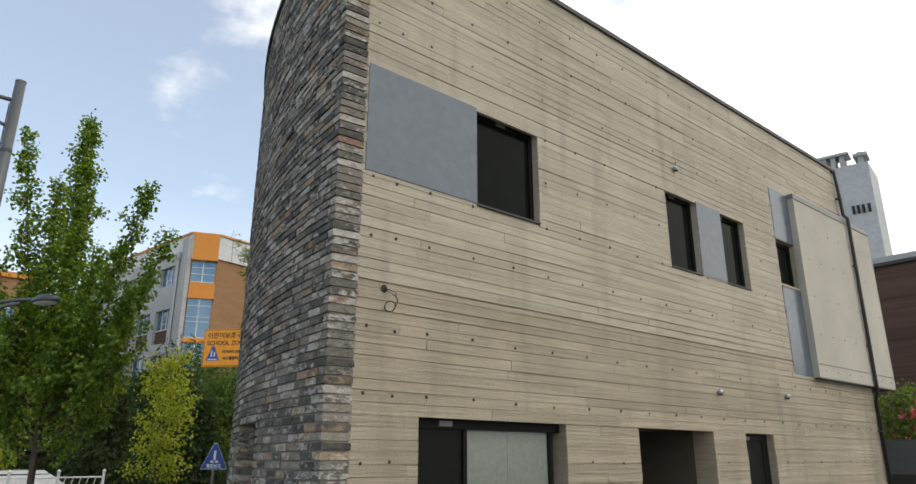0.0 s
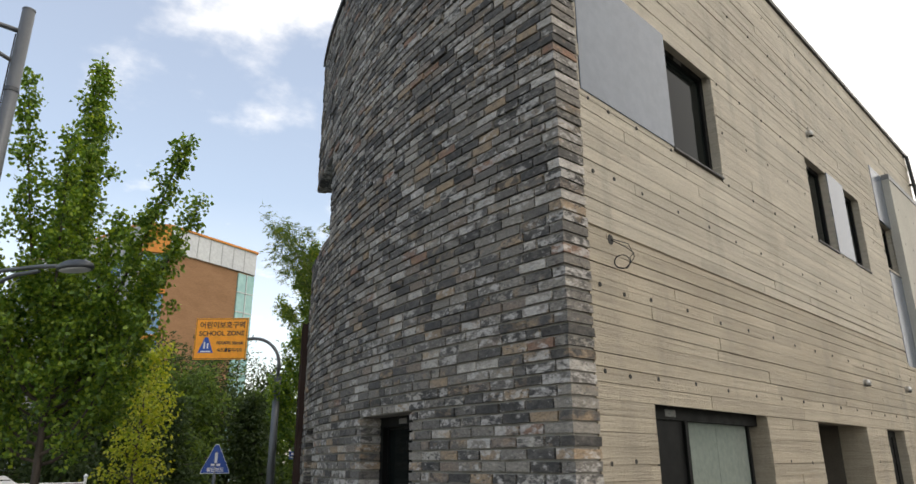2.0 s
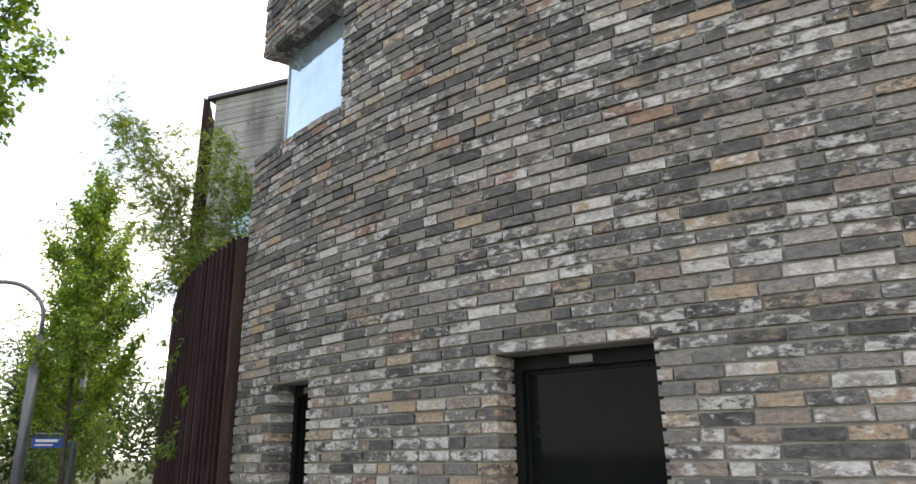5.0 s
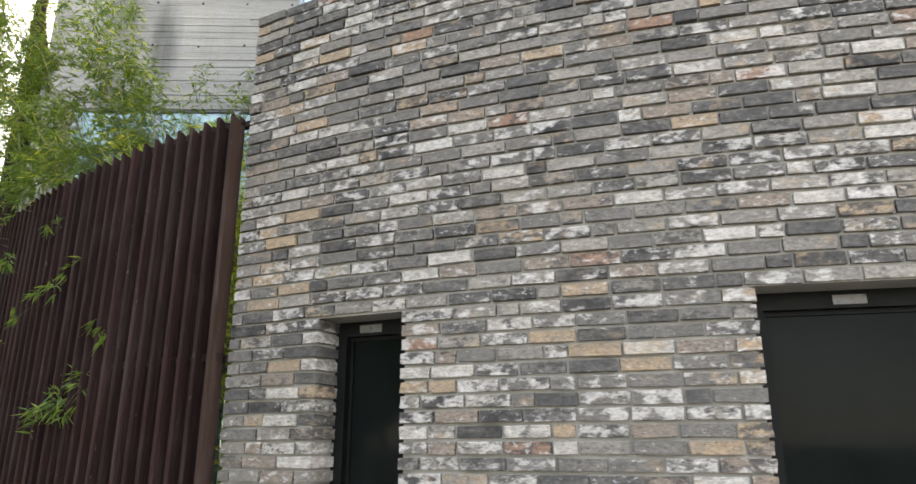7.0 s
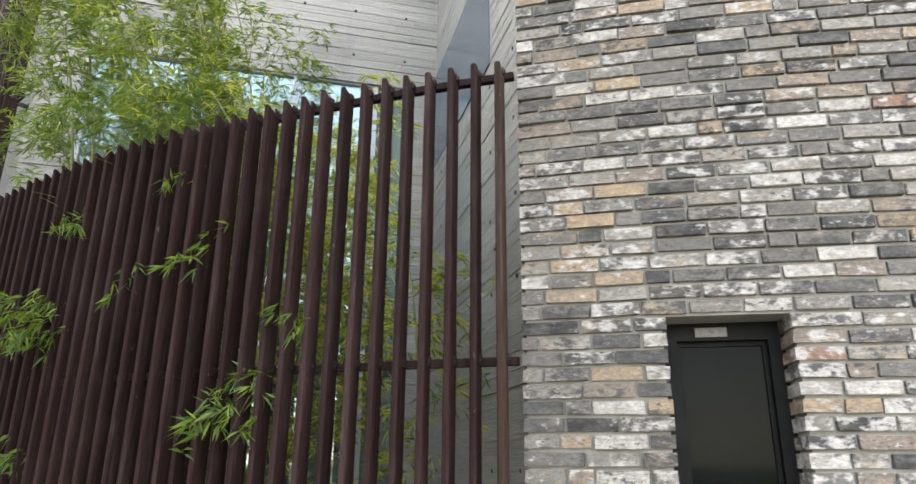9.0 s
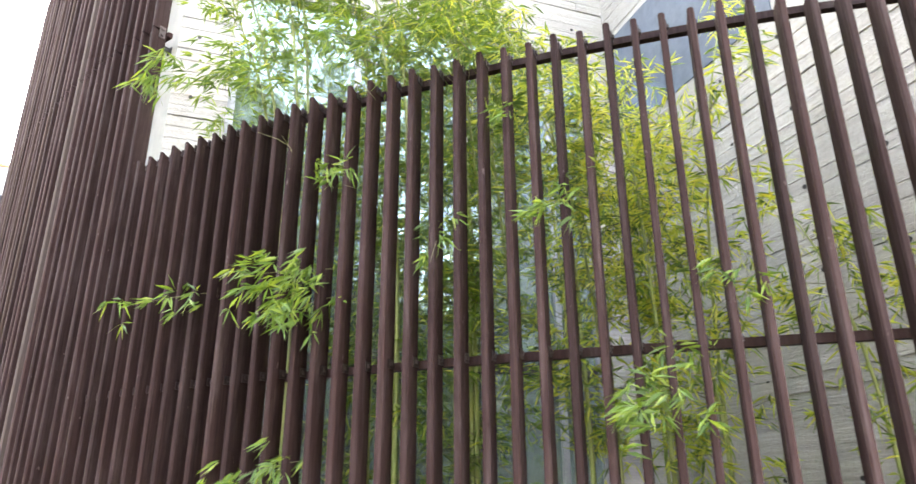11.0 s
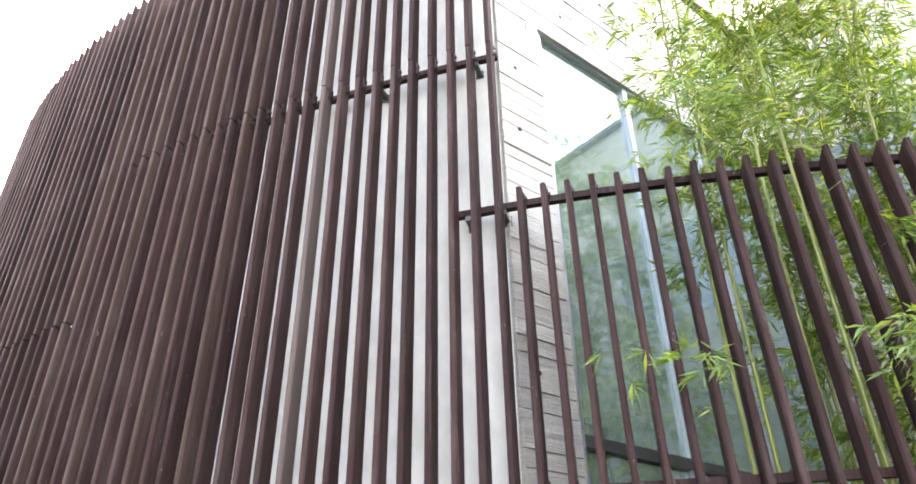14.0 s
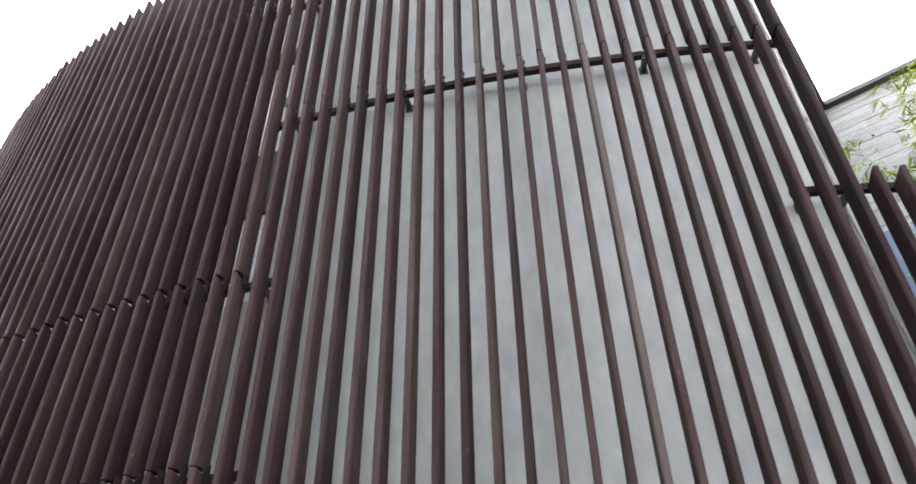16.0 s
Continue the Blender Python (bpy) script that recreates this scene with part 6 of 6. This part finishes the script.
part("wall", Geo().prism([SA2, SA, SB, (33, 74), SL], 0, 17.0), M_FARBRICK, school)
part("roof_band", Geo().prism([(SA2[0] - 0.1, SA2[1] - 0.1), (SA[0], SA[1] - 0.15), (SB[0] + 0.15, SB[1] - 0.15), (33.2, 74), (SL[0] - 0.15, SL[1])], 17.0, ST), M_FARWHITE, school, "white panelled roof band")
part("roof_edge", Geo().prism([(SA2[0] - 0.2, SA2[1] - 0.2), (SA[0], SA[1] - 0.25), (SB[0] + 0.25, SB[1] - 0.25), (33.3, 74.1), (SL[0] - 0.25, SL[1])], ST, ST + 0.16), M_FARORANGE, school, "orange roof edge")
m, ln = seg_frame(SA, SB)
for i in range(1, 7):
    part("seam", Geo().box((ln * i / 7 - 0.03, 0.14, 17.0), (ln * i / 7 + 0.03, 0.19, ST), m), M_FARGREY, school)
for k in range(10):
    z = 16.9 - 1.65 * (k + 1)
    cw = Geo().box((ln - 1.6, -0.1, z), (ln + 0.12, 0.12, z + 1.6), m)
    cp = part("curtain_pane", cw, M_FARGREEN, school, "green glass curtain wall pane")
    part("glazing_bar", Geo().box((ln - 1.62, 0.1, z - 0.05), (ln + 0.14, 0.17, z + 0.03), m).box((ln - 0.75, 0.1, z), (ln - 0.68, 0.17, z + 1.6), m), M_FARWHITE, cp)
m, ln = seg_frame(SA2, SA)
for z0, z1, z2 in ((15.0, 16.75, ST + 0.02), (10.6, 13.7, 15.0), (7.0, 10.25, 10.6), (3.4, 6.65, 7.0)):          # window from z0 to z1, orange to z2
    out = 0.32 if z2 > 17 else 0.12
    sp = part("spandrel", Geo().box((0.12, 0.0, z1), (ln * 0.5 - 0.015, out, z2), m).box((ln * 0.5 + 0.015, 0.0, z1), (ln + 0.02, out, z2), m)
              .box((0.12, 0.0, z1), (ln + 0.02, out - 0.03, z2), m).box((0.08, 0.02, z1 - 0.02), (ln + 0.06, out + 0.14, z1 + 0.18), m), M_FARORANGE, school, "orange panel")
    w = part("window", Geo().box((0.15, -0.1, z0), (ln - 0.1, 0.06, z1), m), M_FARWIN, school, "blue window")
    fr = Geo().box((0.15, 0.06, z1 - 0.06), (ln - 0.1, 0.11, z1), m).box((0.15, 0.06, z0), (ln - 0.1, 0.11, z0 + 0.06), m)
    fr.box((ln * 0.5 - 0.04, 0.06, z0 + 0.06), (ln * 0.5 + 0.04, 0.11, z1 - 0.06), m)
    for a, b in ((0.15, ln * 0.5 - 0.04), (ln * 0.5 + 0.04, ln - 0.1)):
        for q in ((0.36, 0.66) if z1 - z0 < 2 else (0.40, 0.52, 0.80)):
            fr.box((a, 0.06, z0 + (z1 - z0) * q), (b, 0.10, z0 + (z1 - z0) * q + 0.055), m)
    part("frame", fr, M_FARWHITE, w)
m, ln = seg_frame(SL, SA2)
part("pilaster", Geo().box((ln - 0.9, 0.0, 0), (ln + 0.1, 0.35, 18.6), m), M_FARGREY, school, "pale grey pilaster")
bays = [(1.0 + 3.2 * i, 3.3 + 3.2 * i, 15.0 - 3.55 * k - (1.1 if k else 0), 16.6 - 3.55 * k, k) for k in range(5) for i in range(6)]
clad = Geo()
for u0, u1, a, b in free_cells([0, ln - 0.9] + [h[0] for h in bays[:6]] + [h[1] for h in bays[:6]], sorted({0, 17.6} | {h[2] for h in bays} | {h[3] for h in bays}), [h[:4] for h in bays]):
    clad.box((u0, 0.02, a), (u1, 0.34, b), m)
part("cladding", clad, M_FARGREY, school, "pale grey cladding with deep window openings")
for u, v, z, top, k in bays:
    sill = z + (1.1 if k else 0)
    w = part("window", Geo().box((u, 0.02, sill), (v, 0.06, top), m), M_FARWIN, school, "blue window")
    part("frame", Geo().box((u, 0.06, sill), (v, 0.11, sill + 0.08), m).box((u + 0.75, 0.06, sill + 0.08), (u + 0.83, 0.11, top), m).box((u + 1.5, 0.06, sill + 0.08), (u + 1.58, 0.11, top), m)
         .box((u + 0.83, 0.06, sill + 0.5), (u + 1.5, 0.10, sill + 0.56), m), M_FARWHITE, w)
    if k:
        part("spandrel", Geo().box((u, 0.02, z), (v, 0.12, sill - 0.02), m), M_FARBROWN, school, "brown panel")
part("downpipe", Geo().tube([m @ Vector((ln - 1.05, 0.45, z)) for z in (0.0, 8.0, 17.0)], 0.11, 10).box((ln - 1.25, 0.36, 16.9), (ln - 0.85, 0.62, 17.45), m), M_ALU, school, "silver downpipe with a hopper")

old = thing("brick_building", (2, 62, 0), "low tan brick building behind the trees", "building")
part("wall", Geo().prism([(-14, 60), (8.4, 59.4), (9.5, 70), (-14, 70)], 0, 14.6), M_FARBRICK, old)
part("roof_edge", Geo().prism([(-14.2, 59.8), (8.6, 59.2), (9.7, 70.2), (-14.2, 70.2)], 14.6, 15.0), M_FARORANGE, old, "orange-brown eaves")
m, ln = seg_frame((-14, 60), (8.4, 59.4))
for k in range(4):
    for i in range(6):
        w = part("window", Geo().box((1.5 + 3.5 * i, -0.05, 11.2 - 3.3 * k), (3.7 + 3.5 * i, 0.06, 12.9 - 3.3 * k), m), M_FARWIN, old, "blue window")
        part("frame", Geo().box((2.57 + 3.5 * i, 0.05, 11.2 - 3.3 * k), (2.65 + 3.5 * i, 0.1, 12.9 - 3.3 * k), m).box((1.5 + 3.5 * i, 0.05, 12.3 - 3.3 * k), (3.7 + 3.5 * i, 0.1, 12.36 - 3.3 * k), m), M_FARWHITE, w)

# ---- far end of the concrete wall ----
nb = thing("neighbour_building", (24, 5, 0), "dark brown brick building beyond the concrete wall", "building")
part("wall", Geo().prism([(20.8, 7.6), (20.8, 4.7), (34, 4.7), (34, 14), (24, 14)], 0, 6.9), M_FARBROWN, nb)
part("roof_edge", Geo().prism([(20.7, 7.7), (20.7, 4.6), (34.1, 4.6), (34.1, 14.1), (23.9, 14.1)], 6.9, 6.99), M_COPING, nb, "thin dark roof edge")
tower = thing("white_tower", (58, 19, 0), "tall white panelled tower with dark lettering shapes", "building")
TW = [(56.9, 20.9), (57.6, 17.4), (62, 18.2), (61.3, 21.8)]
part("wall", Geo().prism(TW, 0, 24.6), surface("tower_panels", (0.50, 0.51, 0.53), (0.46, 0.47, 0.49), 0.3, 0.7, fine=3, bump_s=0.05), tower)
m, ln = seg_frame(TW[0], TW[1])
m = basis((TW[0][0], TW[0][1], 0), (m[0][0], m[1][0], 0), (-0.98, -0.195, 0))
for z in (24.6,):
    for u in (0.3, 0.95, 1.6, 2.9):
        part("roof_fin", Geo().box((u, -1.5, z), (u + 0.35, -0.1, z + 1.0), m), M_FARGREY, tower)
    part("roof_frame", Geo().box((0.0, -1.6, z + 1.0), (2.3, 0.05, z + 1.2), m).box((2.6, -1.6, z + 0.6), (3.6, 0.05, z + 0.85), m), M_FARGREY, tower)
for u in (1.9, 2.25, 2.6, 3.0):
    part("letter_shape", Geo().box((u, 0.0, 20.4), (u + 0.22, 0.08, 21.1), m), M_BLACK, tower, "dark letter-like shape")
low = thing("low_annex", (52, 14, 0), "pale grey low annex beside the tower", "building")
part("wall", Geo().prism([(52, 17.5), (52, 6), (60, 6), (60, 17.5)], 0, 15.2), M_FARGREY, low)
yard = thing("yard_wall", (15.5, 4.6, 0), "dark grey yard wall with a metal top", "wall")
part("panel", Geo().box((14.95, 2.0, 0), (15.1, 6.8, 2.12)), plain("dark_grey_yard_panel", (0.09, 0.095, 0.1), 0.6), yard)
# Solid black sheet on the panel's face carries an opening's shade.
part("recess", Geo().box((14.92, 3.0, 0.0), (14.955, 6.5, 1.5)), M_HOLE_SHADE, yard, "black sheet painted as the shade of an opening")
tree((16.0, 5.0, 0), 3.1, 0.8, 0.04, 0.4, 2400, 0.08, M_MIDLEAF, 120, "flowering shrub with pink blossom", "shrub", limbs=14, group="shrubs")
tree((16.05, 4.75, 0), 2.95, 0.7, 0.03, 0.5, 500, 0.09, M_PINK, 121, "pink crape myrtle blossom heads", "shrub", limbs=12, group="shrubs", clump=12)
apt = thing("apartment_block", (96, 47, 0), "pale apartment tower with rows of small grey windows", "building")
M_APT = surface("pale_apartment_render", (0.36, 0.365, 0.37), (0.32, 0.325, 0.335), 0.05, 0.85, fine=1.5, bump_s=0.05)
M_APT_GLASS = surface("dull_apartment_glass", (0.022, 0.025, 0.031), (0.034, 0.038, 0.046), 0.2, 0.6, fine=2, bump_s=0.02, spec=0.06)
AP, AQ = (87.8, 59.5), (90.0, 28.9)
m, ln = seg_frame(AP, AQ)
part("wall", Geo().prism([AP, AQ, (104, 35), (101, 65)], 0, 35.3), M_APT, apt)
part("crown", Geo().prism([(88.8, 58.0), (90.9, 31.5), (103, 37), (100, 63)], 35.3, 38.3), M_APT, apt, "pale stepped roof storey")
part("roof_edge", Geo().prism([(88.6, 58.2), (90.7, 31.3), (103.2, 36.8), (100.2, 63.2)], 38.3, 38.6), M_FARBRICK, apt, "tan roof edge")
for k in range(10):
    for i in range(9):
        u, z = ln - 2.8 - 3.2 * i, 8.2 + 2.75 * k
        w = part("window", Geo().box((u, -0.05, z), (u + 1.5, 0.06, z + 1.35), m), M_APT_GLASS, apt, "grey window")
        if i < 4:
            part("frame", Geo().box((u + 0.71, 0.05, z), (u + 0.79, 0.12, z + 1.35), m).box((u - 0.06, 0.05, z - 0.1), (u + 1.56, 0.16, z), m), M_APT, w)
for u in (ln - 4.2, ln - 10.6, ln - 17.0):
    part("glass_strip", Geo().box((u, 0.0, 2), (u + 0.9, 0.1, 34), m), M_FARGREEN, apt, "pale green glass strip")

# ---- wooded hill far beyond ----
r = np.random.RandomState(77)
hx, hy = np.meshgrid(np.linspace(330, 620, 60), np.linspace(-330, 60, 90), indexing="ij")
hz = 74 * np.exp(-((hx - 480) / 95) ** 2) * (0.72 + 0.2 * np.sin(hy * 0.021 + 1.0) + 0.12 * np.sin(hy * 0.057)) * np.clip((60 - hy) / 70, 0, 1) - 1
hz += r.normal(size=hz.shape) * 1.6
hv = np.stack([hx, hy, hz], 2).reshape(-1, 3)
hf = [(i * 90 + j, (i + 1) * 90 + j, (i + 1) * 90 + j + 1, i * 90 + j + 1) for i in range(59) for j in range(89)]
M_HILL = surface("far_wooded_slope", (0.05, 0.085, 0.045), (0.09, 0.13, 0.07), 0.06, 0.95, fine=0.5, bump_s=0.8, bump_d=3.0, world_space=True)
tagged(mesh_ob("hill", [tuple(v) for v in hv], hf, M_HILL), "dark green wooded hill in the distance", "hill", kind="structure")
